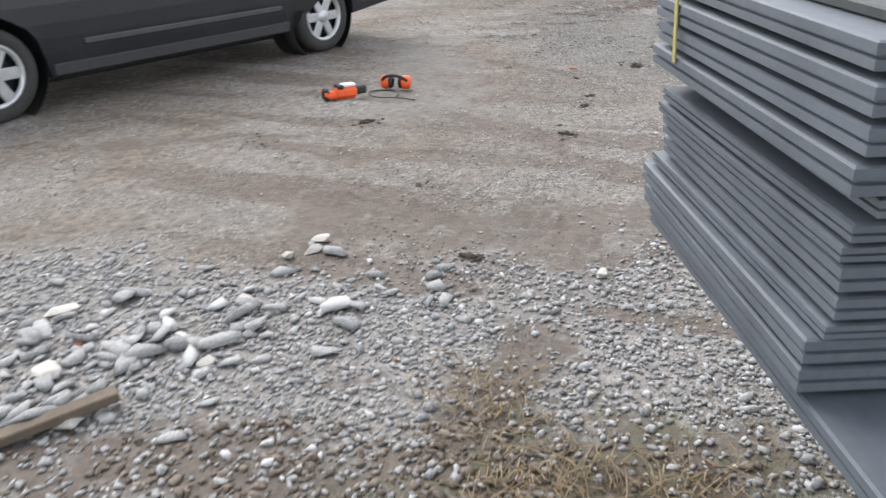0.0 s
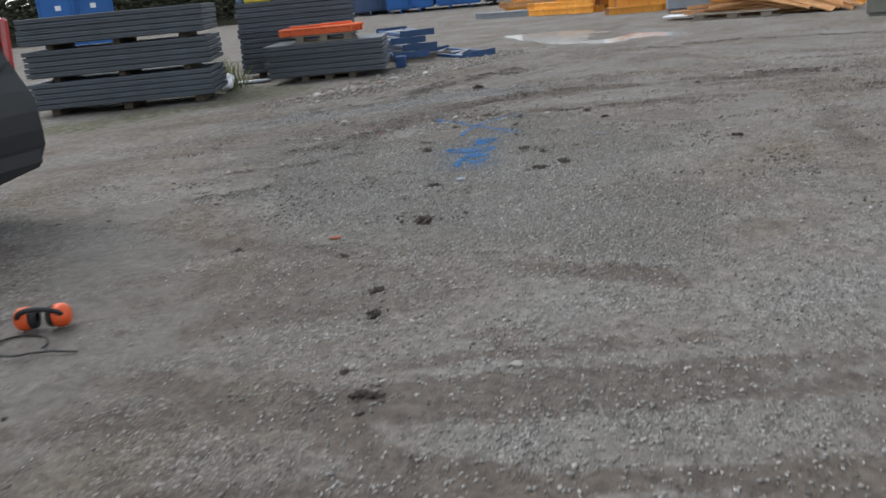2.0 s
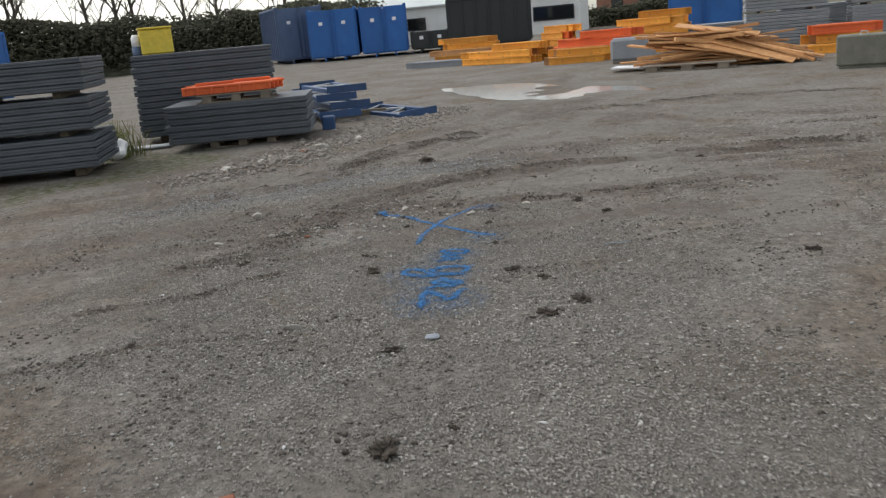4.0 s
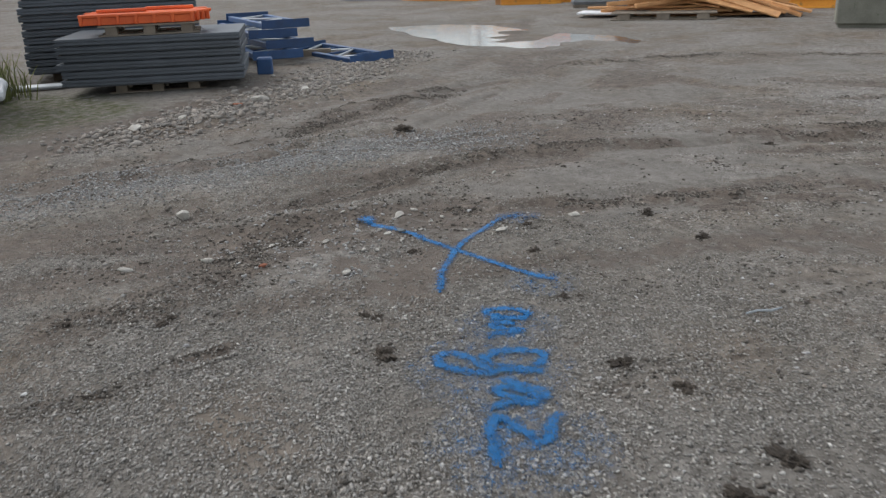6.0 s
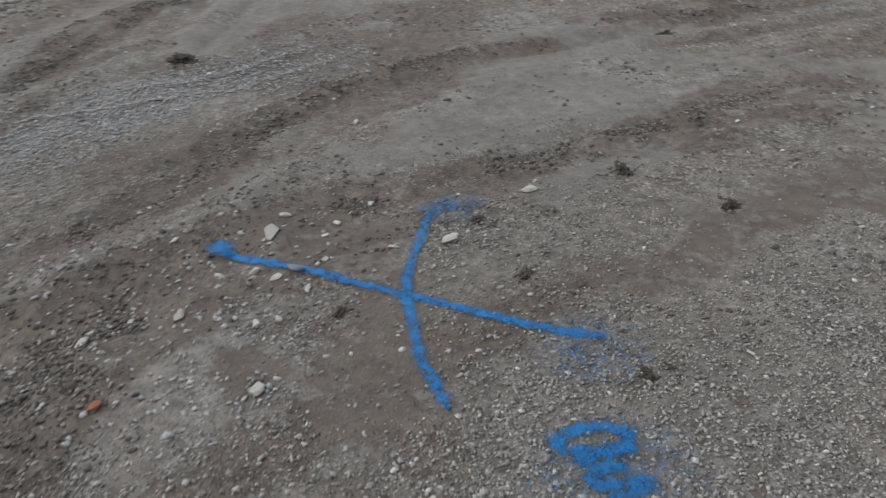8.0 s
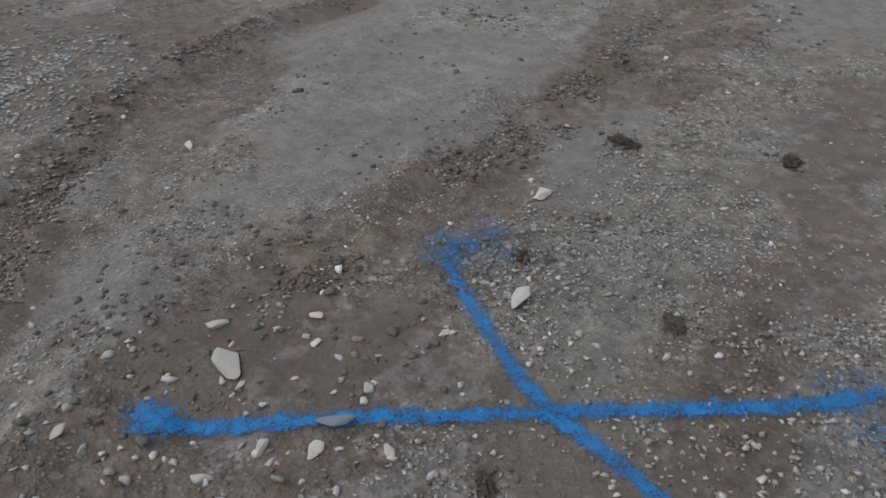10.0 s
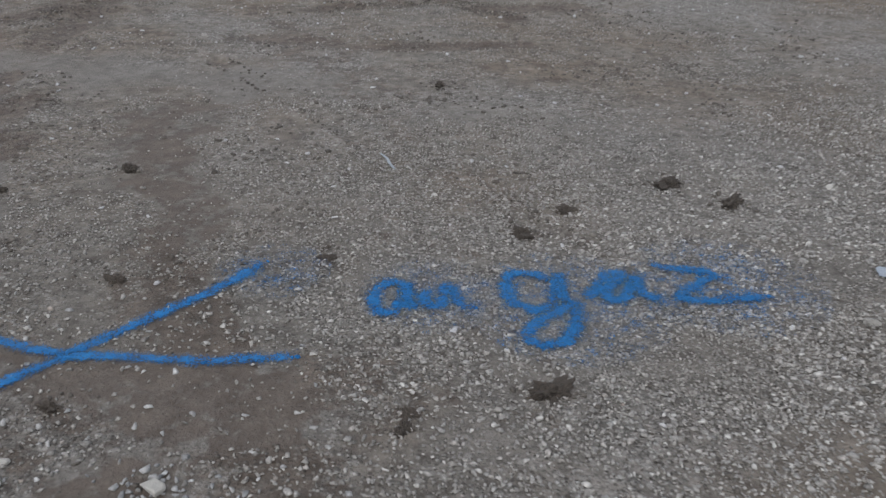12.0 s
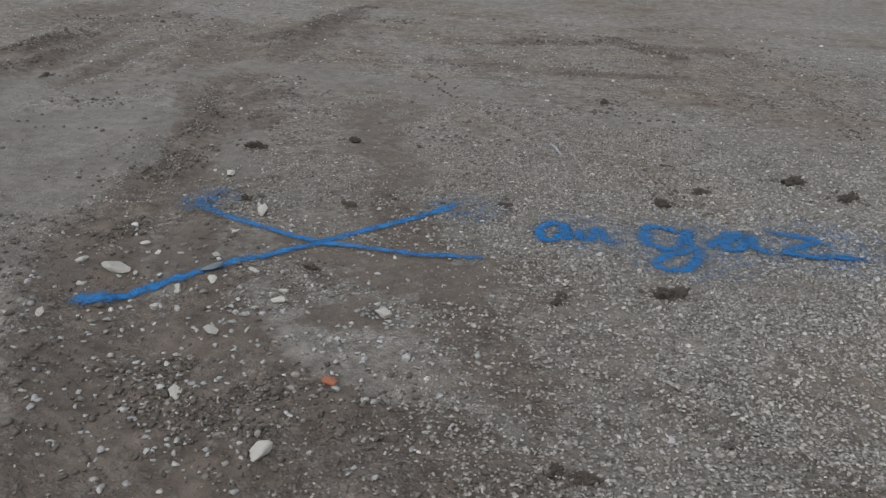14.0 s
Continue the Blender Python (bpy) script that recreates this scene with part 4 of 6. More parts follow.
    scatter("strewn_stones", xs[keep], ys[keep], 0.012 + 0.022 * rng.beta(1, 4, keep.sum()), M_GRAVEL, "pale stones lying in brown mud", "stones", 0.2, shapes=SHARDS)
    # coarser chippings where the yard was topped up
    for line, spread, count, low, high in (([(1.3, -0.2), (1.9, 0.3), (2.7, 0.8), (3.4, 0.9)], 0.6, 13000, 0.009, 0.024), ([(-0.7, -2.8), (-1.65, -1.7), (-2.2, -0.85), (-2.6, 0.0)], 0.24, 7000, 0.012, 0.026), ([(0.9, -1.0), (1.6, -0.7), (2.4, -0.5)], 0.4, 4200, 0.008, 0.014), ([(4.2, 0.8), (5.6, 1.8), (6.6, 2.4)], 0.8, 5200, 0.010, 0.024)):
        k = rng.uniform(0, 1, count) * (len(line) - 1)
        i = np.floor(k).astype(int)
        p, q = np.array(line)[i], np.array(line)[np.minimum(i + 1, len(line) - 1)]
        c = p + (q - p) * (k - i)[:, None] + rng.normal(0, spread, (count, 2))
        keep = (near_strokes(c[:, 0], c[:, 1]) > 0.025) & (value_noise(c[:, 0], c[:, 1], 2.6, 81) > -0.55) & (smooth_at(c[:, 0], c[:, 1]) < 0.35)
        scatter("coarse_chippings", c[keep, 0], c[keep, 1], low + (high - low) * rng.beta(1, 3, keep.sum()), M_MIXED if low != 0.012 else M_SLATE, "mixed pale and dark chippings loose on the dirt", "gravel", 0.14, shapes=SHARDS)
    # crushed pale stone beside the cross
    xs, ys = rng.normal(0.32, 0.05, 46), rng.normal(-0.44, 0.035, 46)
    scatter("crushed_stone", xs, ys, 0.008 + 0.028 * rng.beta(1, 4, 46), M_SLATE, "pale crushed stone fragments lying in mud", "stones", 0.1, shapes=SHARDS)
    # dark grains of soil
    xs, ys = rng.uniform(-3.5, 8.5, 15000), rng.uniform(-3.0, 4.0, 15000)
    keep = (value_noise(xs, ys, 1.9, 91) + 0.6 * value_noise(xs, ys, 6, 92) > 0.05) & (near_strokes(xs, ys) > 0.02) & (rng.uniform(0, 1, len(xs)) > 0.8 * smooth_at(xs, ys))
    scatter("soil_grains", xs[keep], ys[keep], 0.006 + 0.016 * rng.beta(1, 4, keep.sum()), M_CRUMB, "dark grains of soil strewn over the yard", "soil", 0.15, shapes=SHARDS)
    xs, ys = rng.uniform(-3.6, 3.2, 16000), rng.uniform(-2.6, 5.0, 16000)
    keep = (value_noise(xs, ys, 2.4, 95) + 0.7 * value_noise(xs, ys, 7, 96) > 0.42) & (near_strokes(xs, ys) > 0.04) & (rng.uniform(0, 1, len(xs)) > 0.85 * smooth_at(xs, ys))
    scatter("soil_crumbs", xs[keep], ys[keep], 0.012 + 0.026 * rng.beta(1, 3.5, keep.sum()), M_CRUMB, "dark crumbs of earth strewn in patches", "soil", 0.2, shapes=SHARDS)
    xs, ys = rng.uniform(-4.5, 3.2, 480), rng.uniform(-3.0, 5.5, 480)
    keep = (near_strokes(xs, ys) > 0.04) & (smooth_at(xs, ys) < 0.4)
    scatter("pale_stones", xs[keep], ys[keep], 0.012 + 0.028 * rng.beta(1, 4, keep.sum()), M_PALE, "small pale stones strewn over the yard", "stones", 0.15, shapes=SHARDS)
    # rubble along the foot of the stacks
    line = [(-2.4, -3.1), (-3.6, -2.6), (-5.2, -2.15), (-6.6, -1.9), (-8.3, -1.5)]
    k = rng.uniform(0, 1, 3200) * (len(line) - 1)
    i = np.floor(k).astype(int)
    a, b = np.array(line)[i], np.array(line)[np.minimum(i + 1, len(line) - 1)]
    c = a + (b - a) * (k - i)[:, None] + rng.normal(0, 0.25, (3200, 2))
    scatter("rubble", c[:, 0], c[:, 1], 0.022 + 0.095 * rng.beta(1, 4.5, 3200), M_RUBBLE, "mixed broken stone and brick rubble by the stacks", "rubble", 0.18, shapes=SHARDS)


build_gravel()


def stones():
    shapes = [mesh_of("stone", shard(s + 20, 0.7), M_STONE) for s in range(5)]
    rng = random.Random(4)
    spots = [(-0.515, -0.355, 0.105), (-0.27, 0.2, 0.075), (-0.54, 0.555, 0.065), (-0.29, -0.42, 0.04), (-0.66, -0.3, 0.05), (-0.21, -0.36, 0.04), (-0.27, -0.2, 0.035), (-0.12, -0.27, 0.035),
             (0.01, -0.37, 0.04), (-0.54, -0.13, 0.035), (-0.3, 0.015, 0.03), (0.42, 0.05, 0.02), (-0.45, -0.365, 0.03), (-0.47, -0.18, 0.03), (-0.3, -0.53, 0.04), (-1.51, 0.08, 0.05),
             (-0.565, -1.56, 0.15), (1.98, 0.17, 0.05), (2.25, 1.06, 0.045), (2.01, -0.28, 0.10), (0.02, -0.43, 0.05), (-0.09, -0.64, 0.05), (-0.56, -0.67, 0.045), (-0.06, -0.91, 0.05), (0.32, -0.44, 0.06),
             (0.23, -1.12, 0.07), (0.29, -1.48, 0.07), (7.32, 0.85, 0.11), (7.42, 0.89, 0.09), (7.52, 0.84, 0.10), (8.35, 0.5, 0.13), (8.62, 0.85, 0.15), (8.75, 1.15, 0.16), (6.98, 2.02, 0.1), (7.9, 1.0, 0.09), (8.3, 1.25, 0.09),
             (5.02, 1.42, 0.06), (-2.9, -2.95, 0.16), (-4.3, -2.35, 0.2), (-5.0, -2.1, 0.16), (-3.4, -2.75, 0.13), (6.1, 2.75, 0.14), (6.45, 2.9, 0.12)]
    for x, y, s in spots:
        ob = new("stone", shapes[rng.randrange(5)])
        ob.matrix_basis = pose(x, y, float(lie(x, y)) + s * 0.12, rng.uniform(-12, 12), rng.uniform(-12, 12), rng.uniform(0, 360)) @ Matrix.Diagonal((s, s * rng.uniform(0.6, 0.9), s * rng.uniform(0.5, 0.8), 1))
        tagged(ob, "pale broken stone lying on the dirt", "stone", "loose stones")
    chip = part("slate_chip", shard(71, 0.4), worn("grey_slate", (0.085, 0.105, 0.12), (0.17, 0.195, 0.215), 30, (0.7, 0.9)))
    chip.matrix_basis = pose(-0.235, -0.30, float(lie(-0.235, -0.30)) + 0.01, 5, -6, 52) @ Matrix.Diagonal((0.085, 0.035, 0.05, 1))
    tagged(chip, "flat grey slate chip lying across the blue arm", "stone")
    flat = part("flat_stone", shard(83, 0.4), worn("blue_grey_stone", (0.20, 0.23, 0.27), (0.34, 0.37, 0.41), 14, (0.7, 0.9)))
    flat.matrix_basis = pose(2.15, 0.44, float(lie(2.15, 0.44)) + 0.012, 4, -5, 80) @ Matrix.Diagonal((0.10, 0.07, 0.05, 1))
    tagged(flat, "smooth blue-grey flat stone on the dirt", "stone")
    clods = [mesh_of("earth_clod", cluster(s + 40), M_CLOD) for s in range(6)]
    spots = [(-0.19, 1.14, 0.09), (-0.58, 0.93, 0.11), (-0.38, 0.32, 0.07), (0.0, 0.36, 0.08), (0.04, -0.2, 0.07), (0.56, 0.485, 0.07), (0.55, 0.55, 0.04), (0.79, -0.27, 0.06), (1.11, -0.135, 0.12),
             (1.86, 0.92, 0.14), (1.68, 1.07, 0.12), (1.13, 0.67, 0.09), (1.29, 0.85, 0.09), (0.93, -1.42, 0.07), (0.89, -1.04, 0.07), (2.28, 0.29, 0.1), (0.83, -1.03, 0.07), (0.91, 2.24, 0.1),
             (0.8, -0.22, 0.06), (7.12, 1.5, 0.14), (5.71, -0.24, 0.12), (4.55, 0.72, 0.07), (3.18, 0.5, 0.16), (6.47, 0.74, 0.08), (5.11, 0.83, 0.05), (5.3, 0.98, 0.12), (3.79, 0.27, 0.09), (3.0, 0.7, 0.05), (4.58, 0.74, 0.1), (3.67, -0.41, 0.09), (4.29, 0.64, 0.08), (-2.79, -0.7, 0.16), (-2.2, 1.9, 0.12), (2.2, -1.0, 0.06)]
    for x, y, s in spots:
        ob = new("earth_clod", clods[rng.randrange(6)])
        ob.matrix_basis = pose(x, y, float(lie(x, y)) + 0.001, 0, 0, rng.uniform(0, 360)) @ Matrix.Diagonal((s * 0.8, s * rng.uniform(0.5, 0.8), s * rng.uniform(0.4, 0.6), 1))
        tagged(ob, "dark damp clod of earth on the yard", "clod", "earth clods")
    fall = np.random.default_rng(8)
    c = np.repeat(np.array(spots), 14, 0)
    xs, ys = c[:, 0] + fall.normal(0, 0.5, len(c)) * c[:, 2], c[:, 1] + fall.normal(0, 0.4, len(c)) * c[:, 2]
    scatter("clod_crumbs", xs, ys, c[:, 2] * fall.uniform(0.06, 0.22, len(c)), M_CRUMB, "earth crumbs fallen round the clods", "earth", 0.1, shapes=SHARDS)
    for x, y, s in ((0.29, -0.83, 0.05), (-4.1, -2.5, 0.12), (8.45, 0.75, 0.05), (7.95, 1.75, 0.03), (3.5, 0.1, 0.07), (8.15, 1.5, 0.03)):
        ob = part("brick_fragment", shard(int(x * 10) + 90, 0.7), M_BRICK)
        ob.matrix_basis = pose(x, y, float(lie(x, y)) + s * 0.12, 0, 0, rng.uniform(0, 360)) @ Matrix.Diagonal((s, s * 0.7, s * 0.6, 1))
        tagged(ob, "small broken piece of red brick", "brick fragment", "brick fragments")


stones()


def build_scraps():
    bar = part("plastic_offcut", box((0.13, 0.042, 0.02), (0, 0, 0.01), None, 0.004), M_WHITE)
    bar.matrix_basis = pose(5.95, 2.59, 0.012, 0, 8, 2)
    tagged(bar, "small white plastic strip lying in gravel", "plastic strip")
    for x, y, a, long in ((8.83, 1.14, -21, 0.46),):
        ob = part("board_offcut", box((long, 0.06, 0.03), (0, 0, 0.015), None, 0.004), M_OLDWOOD)
        ob.matrix_basis = pose(x, y, float(lie(x, y)) + 0.02, 3, 5, a)
        tagged(ob, "dark weathered timber offcut lying in soil", "timber offcut")
    strip = part("plastic_strip", add_tube(bmesh.new(), [(0, 0, 0.006), (0.05, 0.004, 0.010), (0.10, -0.002, 0.007), (0.15, 0.008, 0.009)], [0.004, 0.005, 0.005, 0.003], 6), worn("blue_grey_plastic", (0.22, 0.25, 0.27), (0.36, 0.39, 0.41), 20, (0.6, 0.8)))
    strip.matrix_basis = pose(0.73, 1.15, float(lie(0.73, 1.15)) + 0.003, 0, 0, 108)
    tagged(strip, "thin curled blue-grey strip lying on gravel", "plastic strip")
    rng = random.Random(9)
    bm = bmesh.new()
    for k in range(520):
        cx, cy = rng.choice(((8.25, 2.4), (8.0, 2.15), (8.05, 2.8), (8.2, 2.6)))
        x, y = rng.gauss(cx, 0.11), rng.gauss(cy, 0.11)
        z, h, a = float(lie(x, y)), rng.uniform(0.01, 0.06), rng.uniform(0, 6.28)
        lean = rng.uniform(0.8, 3.0) * h
        add_tube(bm, [(x, y, z - 0.01), (x + lean * 0.4 * math.cos(a), y + lean * 0.4 * math.sin(a), z + h * 0.6), (x + lean * math.cos(a), y + lean * math.sin(a), z + h * 0.8)], [0.003, 0.0025, 0.001], 3, False)
    tagged(part("dry_stalks", bm, M_DRY), "dead brown weed stalks in bare soil", "weeds", kind="stuff")


build_scraps()


# ---- grey panels and their stacks ----
PANELS = {}


def panel_mesh(long, wide, thick, mat=M_STEEL):
    """A hollow-edged tray panel: top and bottom sheets with lips, a recessed side channel and a seam under the lip."""
    key = (long, wide, thick, mat.name)
    if key not in PANELS:
        bm = bmesh.new()
        rings = []
        for inset, z in ((0.045, 0), (0.045, 0.15), (0.006, 0.20), (0.001, 0.25), (0.001, 0.52), (0.009, 0.55), (0.009, 0.62), (0.0, 0.66), (0.0, 0.95), (0.006, 1.0)):
            a, b = long / 2 - inset, wide / 2 - inset
            rings.append([bm.verts.new((x, y, z * thick)) for x, y in ((-a, -b), (a, -b), (a, b), (-a, b))])
        for low, up in zip(rings, rings[1:]):
            for k in range(4):
                bm.faces.new((low[k], low[(k + 1) % 4], up[(k + 1) % 4], up[k]))
        bm.faces.new(rings[0][::-1]), bm.faces.new(rings[-1])
        PANELS[key] = mesh_of("panel", bm, mat)
    return PANELS[key]


def pile(m, long, wide, count, thick, label, group, jitter=0.012, seed=1, gaps=(), mat=M_STEEL):
    """A stack of panels, each a part, the stack a thing."""
    rng = random.Random(seed)
    stack = base("panel_stack", m, label, "panel stack", group)
    z = 0.0
    for k in range(count):
        turn = 180 * (k % 2)
        share("panel", panel_mesh(long, wide, thick, mat), stack, pose(rng.uniform(-jitter, jitter), rng.uniform(-jitter, jitter), z, 0, 0, rng.uniform(-0.35, 0.35) + turn))
        z += thick + 0.0015 + (0.07 if k in gaps else 0.0)
        if k in gaps:
            for s in (-0.36, 0.0, 0.36):
                share("spacer", TIMBER_SPACER, stack, pose(s * long, 0, z - 0.0705) @ Matrix.Diagonal((1, wide - 0.3, 1, 1)))
    return z


TIMBER_SPACER = mesh_of("timber_spacer", box((0.09, 1.0, 0.069), (0, 0, 0.0347), None, 0.003), M_OLDWOOD)


# raised stack that the camera passes at the start
RAISED = pose(8.0, 2.575, 0.0, 0, 0, 38.5)  # x along the visible edge, y into the stack


def bundle(m, layers, label):
    """A stack of unlike panels: height of the underside, thickness, length along the near edge, shift along it and into the stack."""
    stack = base("panel_stack", m, label, "panel stack", "panel stacks")
    for k, (z, thick, long, dx, dy) in enumerate(layers):
        share("panel", panel_mesh(long, 2.0, thick), stack, pose(dx + long / 2, 1.0 + dy, z, 0, 0, 0.25 * ((k * 5) % 4 - 1.5)))
    return stack


FOOT = 0.672
bundle(RAISED @ pose(0, 0, FOOT), [(0.0, 0.045, 1.17, 0.0, 0.012)], "long grey steel panel on timber under a raised stack")
bundle(RAISED @ pose(0, 0, FOOT + 0.046), [(0.0, 0.052, 0.85, -0.012, 0.0), (0.0525, 0.052, 0.86, -0.02, -0.004), (0.105, 0.030, 0.855, -0.004, 0.012)], "wide grey steel panels in a raised stack")
bundle(RAISED @ pose(0, 0, FOOT + 0.1815), [(0.0, 0.044, 0.83, 0.035, 0.022), (0.0445, 0.050, 0.83, 0.036, 0.016), (0.095, 0.030, 0.84, 0.024, 0.008), (0.1255, 0.034, 0.83, 0.038, 0.012)], "grey lipped steel panels in the middle of a stack")
bundle(RAISED @ pose(0, 0, FOOT + 0.3415), [(0.0, 0.036, 0.82, 0.065, 0.045), (0.0365, 0.052, 0.89, 0.014, -0.012), (0.089, 0.050, 0.88, 0.020, -0.004), (0.1395, 0.052, 0.885, 0.016, -0.01), (0.192, 0.048, 0.87, 0.024, 0.0)], "grey steel panels topping a raised stack")
TOP = FOOT + 0.3415 + 0.2405
# thin black sheet over the whole top of the stack
mat = part("black_top_sheet", box((0.86, 1.98, 0.018), (0, 0, 0.009), None, 0.003), M_BLACKBOX)
mat.matrix_basis = RAISED @ pose(0.46, 1.06, TOP + 0.001)
tagged(mat, "thin black sheet covering a panel stack", "rubber mat")
for s in (0.22, 0.95):
    for k in range(6):
        t = part("timber_bearer", box((0.14, 1.05, 0.11) if k % 2 else (0.16, 0.9, 0.11), (0, 0, 0.055), None, 0.006), M_TIMBER)
        t.matrix_basis = RAISED @ pose(s, 1.25, 0.008 + k * 0.1107, 0, 0, 0)
        tagged(t, "heavy weathered timber bearer under the raised stack", "timber bearer", "timber bearers")
tie = part("yellow_strap", box((0.016, 0.003, 0.16), (0, 0, -0.08), Matrix.Rotation(radians(-6), 4, "Y")), M_STRAP)
tie.matrix_basis = RAISED @ pose(0.17, -0.016, TOP - 0.002)
tagged(tie, "dangling yellow packing strap on grey panels", "strap")

# long stack at the grass edge
LONG = pose(-3.16, -4.62, 0.10, 0, 0, math.degrees(math.atan2(-2.3, 0.95)))
GREY = "long grey steel panels in three bundles on timber"
for s in (0.25, 1.25, 2.25):
    t = part("timber_bearer", box((0.12, 1.0, 0.095), (0, 0, 0.0475), None, 0.005), M_OLDWOOD)
    t.matrix_basis = LONG @ pose(s, -0.66, -0.098)
    tagged(t, "squared timber bearer under a panel stack", "timber bearer", "timber bearers")
top = pile(LONG @ pose(1.25, -0.66, 0), 2.5, 1.3, 15, 0.0715, GREY, "panel stacks", 0.015, 3, (4, 9))

# low wide stack on a pallet
LOW = pose(-4.66, -4.58, 0.10, 0, 0, math.degrees(math.atan2(1.77, -0.52)))


def build_pallet(m, label, sx=1.2, sy=0.8, h=0.12):
    p = base("pallet", m, label, "pallet", "pallets")
    k = h / 0.144
    for y in (-0.36, -0.18, 0, 0.18, 0.36):
        part("deck_board", box((sx, 0.11 * sy / 0.8, 0.022 * k), (0, y * sy / 0.8, 0.133 * k), None, 0.002), M_TIMBER, p)
    for y in (-0.345, 0, 0.345):
        part("bottom_board", box((sx, 0.1 * sy / 0.8, 0.022 * k), (0, y * sy / 0.8, 0.011 * k), None, 0.002), M_TIMBER, p)
        for x in (-0.45, 0, 0.45):
            part("block", box((0.14 * sx / 1.2, 0.1 * sy / 0.8, 0.1 * k), (x * sx / 1.2, y * sy / 0.8, 0.072 * k), None, 0.003), M_TIMBER, p)
    return p


build_pallet(LOW @ pose(0.93, 0.60, -0.10), "grey wooden pallet under a low panel stack", 1.0, 0.8, 0.097)
pile(LOW @ pose(0.925, 0.635, 0.0), 1.85, 1.25, 6, 0.082, "low wide stack of grey steel panels on a pallet", "panel stacks", 0.02, 5)
crate = build_pallet(LOW @ pose(0.92, 0.42, 0.503, 0, 0, 4), "small grey wooden pallet carrying orange castings", 1.0, 0.75, 0.11)


def build_orange_bundle(m):
    b = base("orange_bracket_bundle", m, "bundle of bright orange steel brackets on a pallet", "bracket bundle")
    for k in range(7):
        bm = bmesh.new()
        add_box(bm, (1.16, 0.085, 0.03), (0, 0, 0.095), None, 0.006)
        add_box(bm, (1.10, 0.05, 0.08), (0, 0, 0.042), None, 0.006)
        for x in (-0.56, -0.38, -0.2, -0.02, 0.16, 0.34, 0.54):
            add_box(bm, (0.035, 0.096, 0.10), (x, 0, 0.051), None, 0.006)
        ob = part("bracket", bm, M_ORANGE, b)
        ob.matrix_basis = pose(0.05 * ((k * 5) % 4 - 1.5), -0.33 + 0.11 * k, 0.0, 0, 0, ((k * 5) % 7 - 3) * 0.5)
    for x, y, z in ((-0.25, -0.12, 5), (0.22, 0.1, -4)):
        part("loose_bracket", box((0.5, 0.07, 0.035), (x, y, 0.13), Matrix.Rotation(math.radians(z), 4, "Z"), 0.006), M_ORANGE, b)
    return b


build_orange_bundle(LOW @ pose(0.90, 0.42, 0.617, 0, 0, 4))

# taller stack behind the low one
BACK = pose(-5.80, -5.62, 0.10, 0, 0, math.degrees(math.atan2(1.78, -0.90)))
for s in (0.3, 1.7):
    t = part("timber_bearer", box((0.12, 0.95, 0.095), (0, 0, 0.0475), None, 0.005), M_OLDWOOD)
    t.matrix_basis = BACK @ pose(s, 0.62, -0.098)
    tagged(t, "squared timber bearer under a panel stack", "timber bearer", "timber bearers")
pile(BACK @ pose(1.0, 0.62, 0), 2.0, 1.2, 14, 0.0825, "tall stack of grey steel panels", "panel stacks", 0.02, 7)
bx = base("yellow_crate", BACK @ pose(0.37, 0.6, 1.178, 0, 0, 6), "yellow plastic crate standing on grey panels", "crate")
part("body", box((0.46, 0.36, 0.36), (0, 0, 0.181), None, 0.02), M_LEMON, bx)
part("rim", box((0.49, 0.39, 0.03), (0, 0, 0.376), None, 0.01), M_LEMON, bx)
bt = base("canister", BACK @ pose(0.09, 0.55, 1.178), "white and blue canister beside a yellow crate", "canister")
part("body", add_lathe(bmesh.new(), [(0, 0), (0.065, 0), (0.07, 0.02), (0.07, 0.13), (0, 0.13)], 16, "Z"), M_BLUEDULL, bt)
part("cap", add_lathe(bmesh.new(), [(0, 0.131), (0.066, 0.131), (0.066, 0.26), (0.04, 0.30), (0, 0.30)], 16, "Z"), M_WHITE, bt)


def build_lattice(m, long, label):
    """A lattice girder lying flat: two square chords, posts and diagonals."""
    g = base("lattice_girder", m, label, "girder", "blue lattice girders")
    chord = box((long, 0.07, 0.07), (0, 0, 0.035), None, 0.006)
    me = mesh_of("chord", chord, M_GIRDER)
    for y in (-0.26, 0.26):
        share("chord", me, g, pose(0, y, 0))
    n = max(3, int(long / 0.42))
    for k in range(n):
        x0, x1 = -long / 2 + long * k / n + 0.03, -long / 2 + long * (k + 1) / n - 0.03
        part("diagonal", add_tube(bmesh.new(), [(x0, -0.24, 0.05), (x1, 0.24, 0.05)] if k % 2 else [(x0, 0.24, 0.05), (x1, -0.24, 0.05)], 0.016, 6), M_GALV, g)
        share("post", share_post(), g, pose(x0, 0, 0.04))
    part("end_plate", box((0.012, 0.64, 0.11), (-long / 2 - 0.007, 0, 0.055), None, 0.002), M_GIRDER, g)
    part("end_plate", box((0.012, 0.64, 0.11), (long / 2 + 0.007, 0, 0.055), None, 0.002), M_GIRDER, g)
    return g


def share_post():
    if "post" not in PANELS:
        PANELS["post"] = mesh_of("post", box((0.03, 0.46, 0.03), (0, 0, 0), None, 0.004), M_GIRDER)
    return PANELS["post"]


